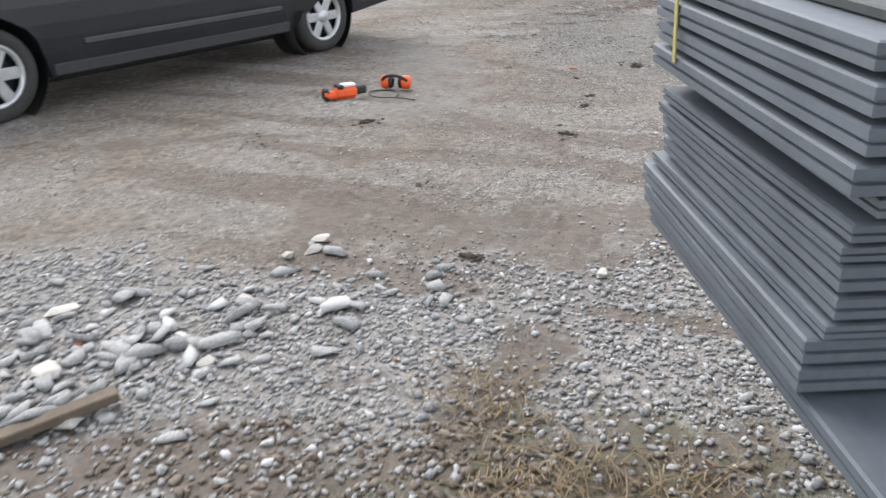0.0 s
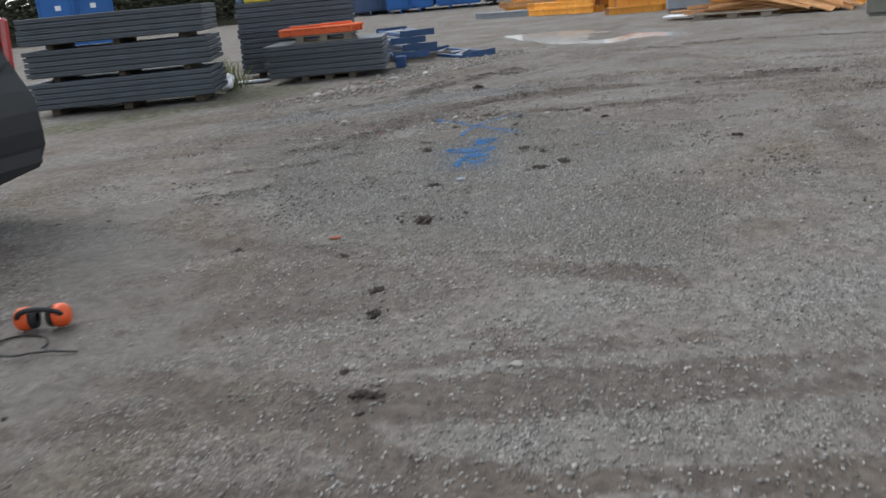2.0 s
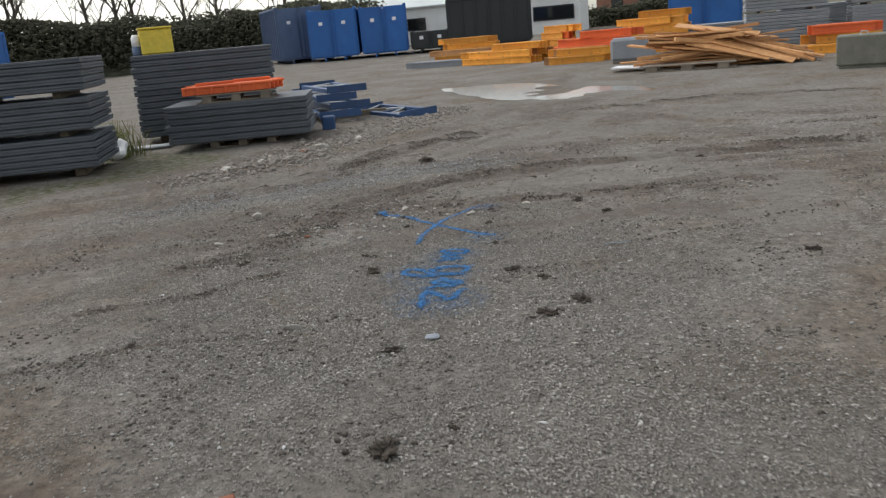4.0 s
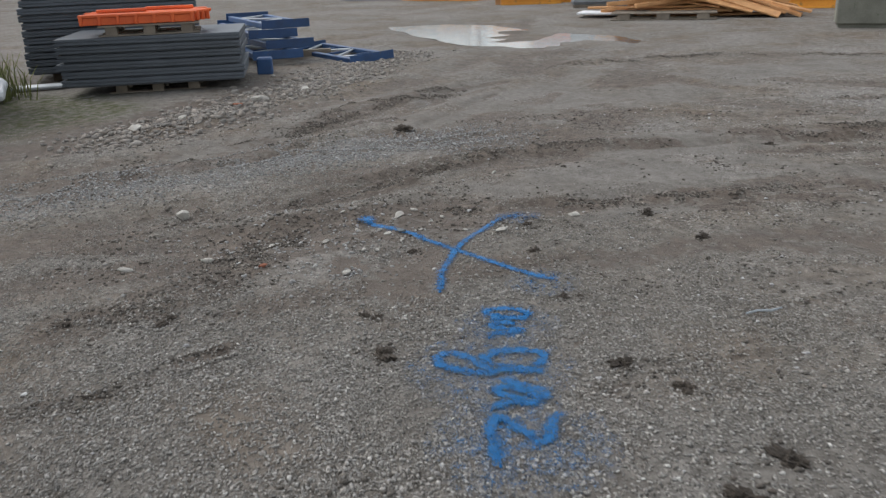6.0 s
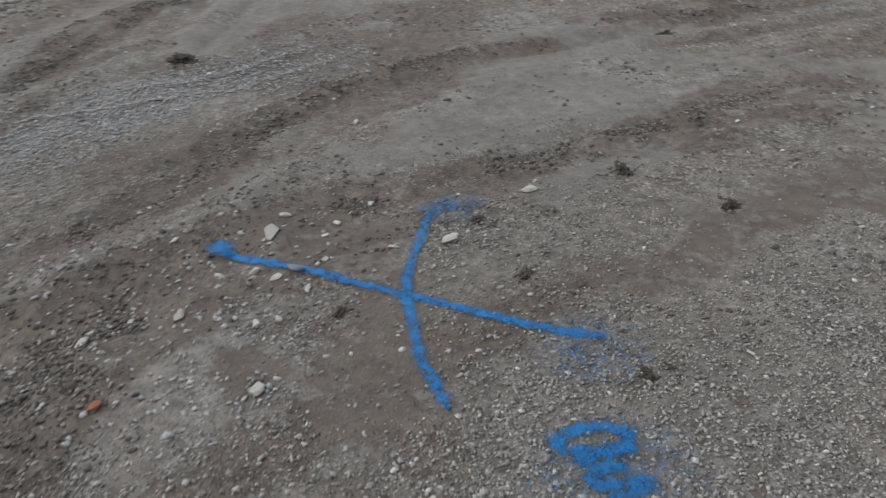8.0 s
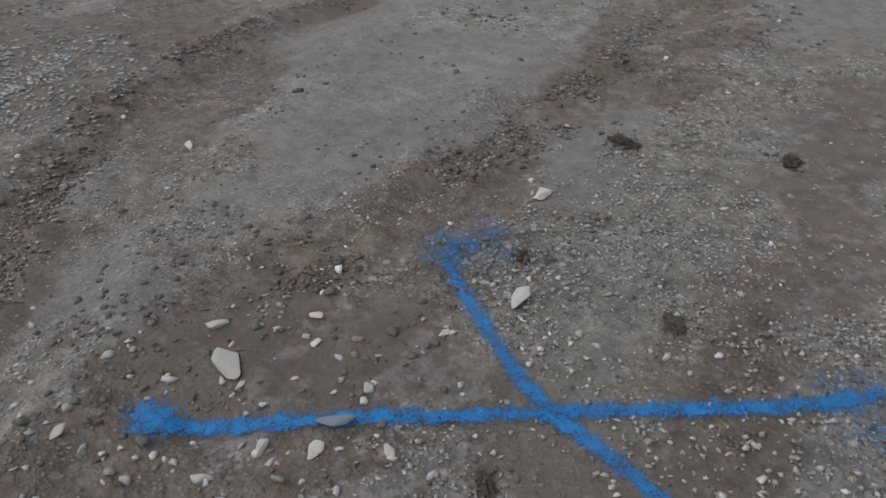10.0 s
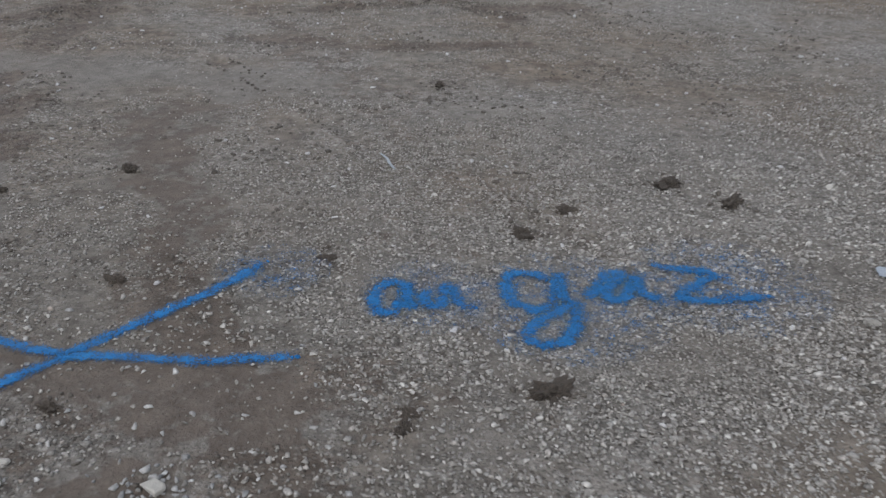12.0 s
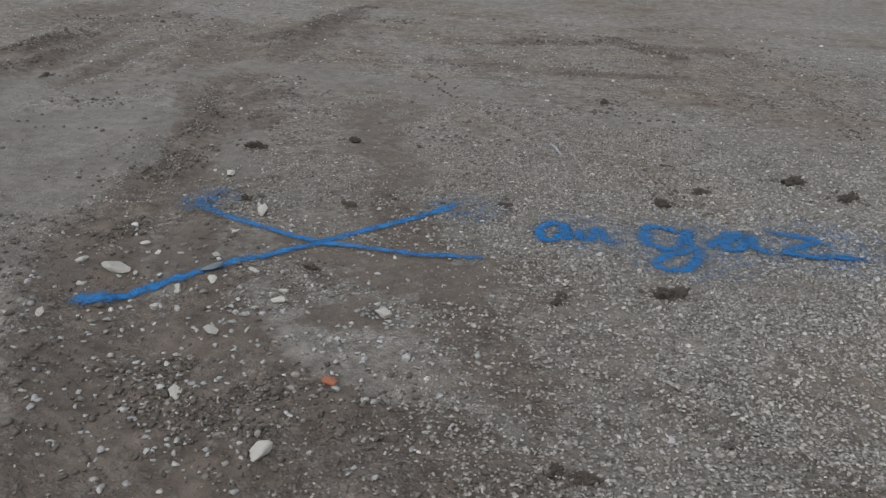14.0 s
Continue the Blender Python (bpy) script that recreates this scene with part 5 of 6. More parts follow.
GIRD = pose(-7.45, -2.75, 0.0, 0, 0, 20)
for k, (dx, dy, z, a, long) in enumerate(((-1.0, -0.55, 0.10, 8, 2.6), (-1.1, -0.5, 0.215, 14, 2.5), (-1.3, -0.6, 0.33, 10, 2.4))):
    build_lattice(GIRD @ pose(dx, dy, z, 0, 0, a), long, "blue steel lattice girder lying in a loose pile")
for x, y, z, tilt, turn in ((-8.35, -3.55, 0.445, 0, 33), (-8.15, -2.5, 0.01, 3, 40)):
    build_lattice(pose(x, y, z, 0, 0, turn) @ pose(0, 0, 0, tilt), 2.0, "blue lattice girder leaning on its edge in a pile")
for dx, dy in ((-0.7, -0.25), (-1.9, -0.6)):
    t = part("timber_bearer", box((0.1, 1.5, 0.096), (0, 0, 0.048), None, 0.005), M_TIMBER)
    t.matrix_basis = GIRD @ pose(dx, dy - 0.1, 0.002)
    tagged(t, "squared timber bearer under blue girders", "timber bearer", "timber bearers")
post = part("steel_shoe", box((0.20, 0.18, 0.20), (0, 0, 0.10), None, 0.015), M_GIRDER)
post.matrix_basis = pose(-6.35, -2.95, 0.0, 0, 0, 15)
tagged(post, "short blue steel box post on the dirt", "steel post")

# white bag and galvanised poles between the stacks
bag = part("plastic_bag", lump(66, 0.7, 3), M_WHITE)
bag.matrix_basis = pose(-4.55, -5.25, 0.12, 0, 0, 30) @ Matrix.Diagonal((0.34, 0.3, 0.4, 1))
tagged(bag, "crumpled white plastic bag between grey stacks", "bag")
for k in range(5):
    ob = part("scaffold_tube", add_tube(bmesh.new(), [(0, -1.0, 0), (0, 1.0, 0)], 0.024, 10), M_GALV)
    ob.matrix_basis = pose(-5.0 - 0.052 * k, -5.95 + 0.03 * (k % 2), 0.03 + float(lie(-5.0, -5.9)), 0, 0, 28)
    tagged(ob, "galvanised scaffold tube lying on the ground", "scaffold tube", "scaffold tubes")


# ---- parked car ----
def arc(cx, cz, r, a0, a1, n=10):
    return [(cx + r * math.cos(radians(a0 + (a1 - a0) * k / n)), cz + r * math.sin(radians(a0 + (a1 - a0) * k / n))) for k in range(n + 1)]


def extruded(outline, half, cuts=(), width=lambda z: 1.0):
    """Side outline (x, z) carried across from -half to half, its width set by height."""
    bm = bmesh.new()
    a = [bm.verts.new((x, -half, z)) for x, z in outline]
    b = [bm.verts.new((x, half, z)) for x, z in outline]
    bm.faces.new(a), bm.faces.new(b[::-1])
    for k in range(len(a)):
        j = (k + 1) % len(a)
        bm.faces.new((a[j], a[k], b[k], b[j]))
    bmesh.ops.triangulate(bm, faces=bm.faces[:])
    for z in cuts:
        bmesh.ops.bisect_plane(bm, geom=bm.verts[:] + bm.edges[:] + bm.faces[:], plane_co=(0, 0, z), plane_no=(0, 0, 1))
    for v in bm.verts:
        v.co.y *= width(v.co.z)
    bmesh.ops.recalc_face_normals(bm, faces=bm.faces)
    return bm


def build_wheel(car, x, y, out):
    w = part("wheel", add_lathe(bmesh.new(), [(0.10, -0.05), (0.205, -0.06), (0.205, 0.03), (0.10, 0.03)], 28), M_BLACK, car)
    w.location = (x, y, 0.315)
    if out < 0:
        w.rotation_euler = (0, 0, math.pi)
    part("tyre", add_lathe(bmesh.new(), [(0.208, -0.10), (0.235, -0.108), (0.285, -0.104), (0.308, -0.085), (0.315, -0.04), (0.315, 0.04), (0.308, 0.085), (0.285, 0.104), (0.235, 0.108), (0.208, 0.09)], 36), M_TYRE, w)
    bm = bmesh.new()
    add_lathe(bm, [(0.215, 0.07), (0.216, 0.1), (0.205, 0.105), (0.188, 0.095), (0.186, 0.07)], 36)
    add_lathe(bm, [(0.0, 0.098), (0.045, 0.096), (0.06, 0.085), (0.06, 0.05), (0, 0.05)], 20)
    for k in range(6):
        a = Matrix.Rotation(k * math.pi / 3, 4, "Y")
        add_box(bm, (0.16, 0.03, 0.08), a @ Vector((0.118, 0.072, 0)), a, 0.008)
    part("rim", bm, M_RIM, w, "silver six-spoke wheel trim")
    return w


def build_car():
    yaw = -2.0
    m = pose(3.916, -2.212, 0, 0, 0, yaw) @ pose(0, -0.895, 0)
    car = base("parked_car", m, "dark charcoal people carrier parked on the dirt", "car")
    side = [(-0.88, 0.36), (-0.385, 0.30)] + arc(0, 0.315, 0.385, 180, 0, 12) + [(0.42, 0.235), (2.64, 0.235)] + arc(3.05, 0.315, 0.385, 180, 0, 12)
    side += [(3.5, 0.24), (3.92, 0.25), (4.02, 0.42), (4.03, 0.62), (3.93, 0.80), (3.15, 0.97), (2.72, 1.02), (-0.86, 1.05), (-0.97, 0.80), (-0.965, 0.5)]

    def girth(z):
        return 0.955 + 0.045 * max(0.0, 1 - ((z - 0.58) / 0.42) ** 2)

    body = part("body", extruded(side, 0.90, (0.3, 0.4, 0.5, 0.6, 0.72, 0.86, 0.97), girth), M_CARPAINT, car)
    top = [(2.72, 1.015), (1.85, 1.52), (1.2, 1.655), (-0.35, 1.665), (-0.72, 1.58), (-0.9, 1.04)]
    part("cabin", extruded(top, 0.855, (1.2, 1.4, 1.55), lambda z: 1 - 0.28 * max(0, z - 1.02) ** 1.2 / 0.6), M_CARPAINT, car)
    for s in (-1, 1):
        for x0, x1, x2, x3 in ((1.28, 2.35, 1.9, 1.3), (0.28, 1.2, 1.2, 0.3), (-0.72, 0.2, 0.2, -0.6)):
            bm = bmesh.new()
            q = [bm.verts.new((x, s * y, z)) for x, y, z in ((x0, 0.868, 1.07), (x1, 0.868, 1.07), (x2, 0.795, 1.47), (x3, 0.795, 1.47))]
            bm.faces.new(q if s > 0 else q[::-1])
            bmesh.ops.solidify(bm, geom=bm.faces[:], thickness=0.012)
            part("side_window", bm, M_GLASS, car)
        for x in (0.46, 1.34, 2.42):
            part("door_seam", box((0.008, 0.006, 0.62), (x, s * 0.893, 0.66)), M_TRIM, car)
        part("sill_moulding", box((2.2, 0.03, 0.085), (1.53, s * 0.885, 0.285), None, 0.01), M_TRIM, car)
        part("door_moulding", box((1.86, 0.022, 0.045), (1.45, s * 0.900, 0.45), None, 0.008), M_MOULD, car)
        for x in (0.62, 1.5):
            part("door_handle", box((0.2, 0.03, 0.035), (x, s * 0.893, 0.87), None, 0.01), M_TRIM, car)
        part("mirror", box((0.12, 0.2, 0.15), (2.3, s * 0.98, 1.08), None, 0.03), M_TRIM, car)
        part("tail_lamp", box((0.07, 0.11, 0.52), (-0.885, s * 0.80, 1.06), Matrix.Rotation(radians(-6), 4, "Y"), 0.02), M_TAIL, car)
        part("headlamp", box((0.34, 0.3, 0.14), (3.80, s * 0.66, 0.74), Matrix.Rotation(radians(16), 4, "Y"), 0.03), M_GLASS, car)
        for x in (0, 3.05):
            bm = bmesh.new()
            add_lathe(bm, [(0.383, -0.30), (0.388, -0.30), (0.388, 0.002), (0.383, 0.002)], 40, "Y", (x, 0, 0.315))
            part("wheel_arch_liner", bm, M_BLACK, car).location = (0, s * 0.86 if s > 0 else -0.56, 0)
            build_wheel(car, x, s * 0.785, s)
    bm = bmesh.new()
    add_box(bm, (0.16, 1.66, 0.26), (-0.93, 0, 0.50), None, 0.05)
    for s in (-1, 1):
        add_box(bm, (0.46, 0.05, 0.24), (-0.70, s * 0.872, 0.49), None, 0.02)
    part("rear_bumper", bm, M_TRIM, car, "matt black rear bumper")
    part("front_bumper", box((0.2, 1.6, 0.26), (3.96, 0, 0.42), None, 0.05), M_TRIM, car)
    bm = bmesh.new()
    q = [bm.verts.new(c) for c in ((-0.925, -0.7, 1.10), (-0.925, 0.7, 1.10), (-0.77, 0.6, 1.52), (-0.77, -0.6, 1.52))]
    bm.faces.new(q[::-1])
    bmesh.ops.solidify(bm, geom=bm.faces[:], thickness=0.012)
    part("rear_window", bm, M_GLASS, car)
    bm = bmesh.new()
    q = [bm.verts.new(c) for c in ((2.66, -0.72, 1.075), (2.66, 0.72, 1.075), (1.90, 0.62, 1.51), (1.90, -0.62, 1.51))]
    bm.faces.new(q)
    bmesh.ops.solidify(bm, geom=bm.faces[:], thickness=0.012)
    part("windscreen", bm, M_GLASS, car)
    part("number_plate", box((0.012, 0.52, 0.11), (-1.015, 0, 0.62), None, 0.003), M_WHITE, car)
    part("underbody", box((3.7, 1.34, 0.16), (1.5, 0, 0.24), None, 0.03), M_BLACK, car)
    return car


build_car()


# ---- orange tools on the dirt ----
def build_muffs():
    z = float(lie(4.72, -0.74))
    e = base("ear_defenders", pose(4.85, -0.675, z, 0, 0, 112) @ Matrix.Scale(1.05, 4), "orange ear defenders with a black headband on the dirt", "ear defenders")
    for s in (-1, 1):
        cup = part("ear_cup", add_lathe(bmesh.new(), [(0, s * 0.062), (0.03, s * 0.060), (0.046, s * 0.046), (0.05, s * 0.02), (0.046, 0.0), (0, 0)], 20, "X"), M_HIVIS, e)
        cup.matrix_basis = pose(s * 0.048, 0, 0.058, 0, 0, 0) if s > 0 else pose(-0.048, 0, 0.058)
        pad = part("ear_pad", add_lathe(bmesh.new(), [(0.02, 0), (0.042, 0.0), (0.046, -s * 0.012), (0.04, -s * 0.026), (0.02, -s * 0.026)], 20, "X"), M_BLACK, e)
        pad.matrix_basis = cup.matrix_basis.copy()
    pts = [(0.09 * math.cos(a) * 1.0, -0.02 - 0.13 * math.sin(a) * 0.5, 0.06 + 0.06 * math.sin(a)) for a in np.linspace(0, math.pi, 14)]
    part("headband", add_tube(bmesh.new(), pts, 0.011, 8), M_BLACK, e)
    loop = [(0.13 * math.cos(a) + 0.06, 0.10 * math.sin(a) - 0.03, 0.008) for a in np.linspace(0.3, 6.0, 26)]
    loop += [(0.25, 0.0, 0.007), (0.36, 0.05, 0.006)]
    c = part("cable_loop", add_tube(bmesh.new(), loop, 0.0045, 6), M_BLACK)
    c.matrix_basis = pose(4.99, -0.69, z + 0.004, 0, 0, 70)
    tagged(c, "thin black cable looped on the dirt", "cable")


build_muffs()


def build_saw():
    x, y = 5.26, -0.815
    t = base("orange_power_tool", pose(x, y, float(lie(x, y)) + 0.004, 0, 0, 152) @ Matrix.Diagonal((0.66, 0.72, 0.95, 1)), "orange and white power tool lying on its side", "power tool")
    bm = bmesh.new()
    add_box(bm, (0.25, 0.13, 0.095), (0, 0, 0.048), None, 0.03)
    add_box(bm, (0.12, 0.10, 0.06), (-0.15, 0.01, 0.034), None, 0.02)
    part("housing", bm, M_HIVIS, t)
    part("cover", box((0.15, 0.10, 0.02), (0.03, 0.0, 0.102), None, 0.006), M_WHITE, t, "white top cover")
    part("handle", add_tube(bmesh.new(), [(-0.19, -0.05, 0.03), (-0.24, -0.06, 0.055), (-0.24, 0.06, 0.055), (-0.17, 0.06, 0.04)], 0.016, 8), M_HIVIS, t)
    part("nose", box((0.14, 0.07, 0.06), (0.17, 0.0, 0.055), None, 0.014), M_BLACK, t)
    part("end_cap", box((0.06, 0.11, 0.085), (-0.225, 0.0, 0.046), None, 0.015), M_BLACK, t)
    part("grip", box((0.07, 0.14, 0.03), (-0.07, 0, 0.096), None, 0.01), M_BLACK, t)


build_saw()


# ---- far side of the yard ----
def build_skip(m, long, wide, high, mat, label, name="skip_container"):
    """A roll-off container: sloped floor pan, ribbed sides, top rail, doors with lock bars and rollers."""
    s = base(name, m, label, "container", "skip containers")
    bm = bmesh.new()
    for sx, sy, px, py in ((long, 0.05, 0, wide / 2), (long, 0.05, 0, -wide / 2)):
        add_box(bm, (sx, sy, high - 0.25), (px, py, 0.25 + (high - 0.25) / 2))
    add_box(bm, (long, wide, 0.08), (0, 0, 0.25))
    part("tub", bm, mat, s)
    rib = mesh_of("rib", box((0.09, 0.08, high - 0.3), (0, 0, 0.28 + (high - 0.3) / 2), None, 0.01), mat)
    n = max(3, int(long / 0.62))
    for k in range(n + 1):
        for e in (-1, 1):
            share("rib", rib, s, pose(-long / 2 + 0.05 + (long - 0.1) * k / n, e * (wide / 2 + 0.06), 0))
    for e in (-1, 1):
        part("top_rail", box((long + 0.06, 0.14, 0.12), (0, e * (wide / 2 + 0.02), high), None, 0.015), mat, s)
        d = part("door", box((0.07, wide / 2 - 0.02, high - 0.3), (long / 2 + 0.03, e * wide / 4, 0.28 + (high - 0.3) / 2), None, 0.01), mat, s)
        part("lock_bar", add_tube(bmesh.new(), [(long / 2 + 0.1, e * 0.12, 0.3), (long / 2 + 0.1, e * 0.12, high - 0.05)], 0.025, 8), mat, d)
        part("door_plate", box((0.012, 0.2, 0.17), (long / 2 + 0.072, e * wide / 4, high * 0.74), None, 0.003), M_WHITE, d, "small white plate")
        part("skid", box((long, 0.1, 0.16), (0, e * 0.53, 0.1), None, 0.01), mat, s)
    part("front_wall", box((0.07, wide, high - 0.25), (-long / 2 - 0.02, 0, 0.25 + (high - 0.25) / 2), None, 0.01), mat, s)
    return s


TOWARDS = 15  # the containers' doors face the yard
build_skip(pose(-42.0, -14.6, 0, 0, 0, TOWARDS), 6.0, 2.4, 2.65, M_BLUE, "large blue roll-off container with ribbed sides")
build_skip(pose(-42.7, -12.0, 0, 0, 0, TOWARDS), 6.0, 2.3, 2.60, M_BLUE, "large blue roll-off container beside another")
build_skip(pose(-43.6, -17.9, 0, 0, 0, TOWARDS + 16), 6.0, 2.4, 3.0, M_BLUEDULL, "tall blue-grey container with ribbed sides")
build_skip(pose(-42.8, -9.4, 0, 0, 0, TOWARDS - 3), 5.5, 1.9, 1.1, M_BLACKBOX, "low black open container")
build_skip(pose(-42.7, -6.1, 0, 0, 0, 100), 4.3, 4.6, 2.55, M_BLACKBOX, "black steel container with vertical ribs")
build_skip(pose(-31.0, 4.3, 0, 0, 0, -4), 5.0, 2.4, 2.4, M_BLUE, "blue container behind grey bundles")
build_skip(pose(-21.5, -21.5, 0, 0, 0, 40), 4.0, 2.4, 2.35, M_BLUE, "blue container behind the grass edge")


def build_beams(m, cols, rows, long, label, mat, second=None):
    """Stacked H-section formwork beams."""
    s = base("beam_stack", m, label, "beam stack", "formwork beam stacks")
    bm = bmesh.new()
    add_box(bm, (long, 0.08, 0.042), (0, 0, 0.021), None, 0.004)
    add_box(bm, (long, 0.03, 0.116), (0, 0, 0.1))
    add_box(bm, (long, 0.08, 0.042), (0, 0, 0.179), None, 0.004)
    one = mesh_of("beam", bm, mat)
    other = one.copy()
    other.materials.clear()
    other.materials.append(second or mat)
    rng = random.Random(cols * 31 + rows)
    for r in range(rows):
        for c in range(cols):
            if r == rows - 1 and r and rng.random() < 0.4:
                continue
            me = other if rng.random() < 0.3 else one
            share("beam", me, s, pose(rng.uniform(-0.3, 0.3), (c - (cols - 1) / 2) * 0.115 + rng.uniform(-0.01, 0.01), r * 0.203, 0, 0, rng.uniform(-1, 1) * (2.0 if r < rows - 1 else 9.0)))
    return s


Y = "stack of yellow timber formwork beams on the ground"
build_beams(pose(-27.2, -4.7, 0, 0, 0, 82), 6, 2, 2.3, Y, M_YELLOW, M_PLANK)
build_beams(pose(-27.6, -4.6, 0.408, 0, 0, 84), 6, 2, 1.9, "stack of yellow formwork beams on other beams", M_YELLOW)
build_beams(pose(-22.3, -2.5, 0, 0, 0, 62), 10, 2, 2.5, "low spread of yellow timber formwork beams", M_YELLOW, M_PLANK)
build_beams(pose(-22.1, -2.0, 0.408, 0, 0, 74), 6, 1, 1.6, "loose yellow formwork beams on others", M_YELLOW)
build_beams(pose(-22.7, -0.7, 0, 0, 0, 38), 5, 5, 1.15, "tall stack of yellow and orange formwork beams", M_YELLOW, M_ORANGE)
build_beams(pose(-20.6, 0.3, 0, 0, 0, 70), 8, 3, 2.1, "stack of orange-red formwork beams", M_ORANGE, M_YELLOW)
build_beams(pose(-20.3, 0.9, 0.609, 0, 0, 78), 4, 1, 1.5, "orange-red beams lying on a beam stack", M_ORANGE)
build_beams(pose(-19.1, 0.05, 0, 0, 0, 88), 7, 2, 1.5, Y, M_YELLOW, M_PLANK)
build_beams(pose(-21.8, 2.2, 0, 0, 0, 60), 7, 5, 1.85, "tall stack of yellow formwork beams behind planks", M_YELLOW, M_PLANK)
build_beams(pose(-22.0, 2.4, 1.015, 0, 0, 86), 6, 1, 1.3, "yellow formwork beams topping a stack", M_YELLOW)
build_beams(pose(-15.3, 5.95, 0, 0, 0, 84), 7, 2, 1.3, "stack of yellow formwork beams by a concrete block", M_YELLOW, M_PLANK)
build_beams(pose(-15.35, 5.95, 0.406, 0, 0, 82), 6, 1, 1.25, "orange-red beams lying on yellow beams", M_ORANGE)
build_beams(pose(-23.2, -4.9, 0, 0, 0, 82), 8, 1, 1.8, "low dark grey bundle of beams", M_GREYBLK)


def build_planks():
    p = base("plank_heap", pose(-13.9, 3.1, 0), "heap of orange-brown timber planks tipped loosely", "plank heap")
    rng = random.Random(12)
    sizes = [mesh_of("plank", box((a, b, c), (0, 0, 0), None, 0.004), M_PLANK) for a, b, c in ((2.2, 0.18, 0.04), (1.8, 0.12, 0.06), (2.6, 0.2, 0.035), (1.5, 0.1, 0.08))]
    for k in range(14):  # flat layer at the bottom
        share("plank", sizes[k % 4], p, pose(rng.uniform(-0.4, 0.4), -0.9 + 0.12 * k, 0.04 + 0.075 * (k % 3), rng.uniform(-3, 3), rng.uniform(-2, 2), 82 + rng.uniform(-14, 14)))
    for k in range(26):
        share("plank", sizes[k % 4], p, pose(rng.uniform(-0.35, 0.35), rng.uniform(-0.9, 0.5), 0.24 + 0.019 * k, rng.uniform(-6, 6), rng.uniform(-9, 9), 84 + rng.uniform(-24, 24)))
    for k in range(14):  # planks that have slid down one side
        share("plank", sizes[k % 4], p, pose(rng.uniform(-0.1, 0.55), 0.75 + rng.uniform(-0.2, 0.35), 0.35 + rng.uniform(-0.06, 0.06), rng.uniform(-5, 5), 17 + rng.uniform(-5, 5), 72 + rng.uniform(-14, 20)))
    wide = mesh_of("board", box((1.7, 0.5, 0.03), (0, 0, 0), None, 0.004), M_PLANK)
    for x, y, z, rx, ry, rz in ((0.35, -0.2, 0.42, 14, 8, 80), (0.5, 0.25, 0.38, 20, 14, 72), (0.2, -0.5, 0.56, 8, 4, 92), (0.55, 0.75, 0.33, 18, 17, 66), (0.1, 0.05, 0.74, 6, 10, 78)):
        share("board", wide, p, pose(x, y, z, rx, ry, rz))
    pal = build_pallet(pose(-13.4, 2.55, 0, 0, 0, 80), "flat wooden pallet at the foot of planks", 1.9, 0.9, 0.13)
    sheet = part("board_sheet", box((0.8, 0.7, 0.03), (0, 0, 0.015), None, 0.004), M_WHITE)
    sheet.matrix_basis = pose(-14.3, 1.4, 0.05, 0, 2, 78)
    tagged(sheet, "pale board lying beside the plank heap", "board")


build_planks()

wrap = base("wrapped_bundle", pose(-17.3, 1.45, 0.0, 0, 0, 88), "grey wrapped bundle standing by the planks", "bundle")
part("cover", box((1.1, 0.8, 0.55), (0, 0, 0.345), None, 0.06), M_GREYBLK, wrap)
part("skid", box((1.0, 0.7, 0.07), (0, 0, 0.035), None, 0.006), M_TIMBER, wrap)


def build_block():
    b = base("concrete_block", pose(-10.68, 5.72, 0, 0, 0, 76), "weathered mossy concrete barrier block on the dirt", "concrete block")
    bm = bmesh.new()
    add_box(bm, (1.75, 0.6, 0.50), (0, 0, 0.30), None, 0.02)
    add_box(bm, (1.65, 0.5, 0.05), (0, 0, 0.025))
    part("body", bm, M_CONC, b)
    for s in (-0.45, 0.45):
        part("lifting_loop", add_tube(bmesh.new(), [(s - 0.06, 0, 0.54), (s - 0.05, 0, 0.60), (s + 0.05, 0, 0.60), (s + 0.06, 0, 0.54)], 0.012, 6), M_GALV, b)


build_block()
for x, y, a, n, s in ((-18.1, 5.2, 86, 11, 1), (-17.8, 7.6, 84, 11, 2), (-21.9, 3.9, 88, 8, 3), (-20.6, 6.4, 86, 12, 4)):
    pile(pose(x, y, 0.05, 0, 0, a), 1.9, 1.2, n, 0.078, "grey panel in a bundle across the yard", "bundles across the yard", 0.01, s, (), M_GREYBLK)
    if n == 11:
        pile(pose(x - 0.05, y - 0.02, 0.05 + 11 * 0.0795 + 0.05, 0, 0, a), 1.9, 1.2, 11, 0.078, "grey panel in an upper bundle across the yard", "upper bundles across the yard", 0.01, s + 9, (), M_GREYBLK)
        for dx in (-0.6, 0.6):
            t = part("timber_spacer", box((0.09, 1.2, 0.049), (0, 0, 0.0245), None, 0.004), M_TIMBER)
            t.matrix_basis = pose(x, y, 0.05 + 11 * 0.0795, 0, 0, a) @ pose(dx, 0, 0)
            tagged(t, "timber spacer between grey bundles", "timber spacer", "bundle spacers")
    for dx in (-0.6, 0.6):
        t = part("timber_bearer", box((0.09, 1.2, 0.049), (0, 0, 0.0245), None, 0.004), M_TIMBER)
        t.matrix_basis = pose(x, y, 0.0, 0, 0, a) @ pose(dx, 0, 0)
        tagged(t, "squared timber bearer under a grey bundle", "timber bearer", "timber bearers")


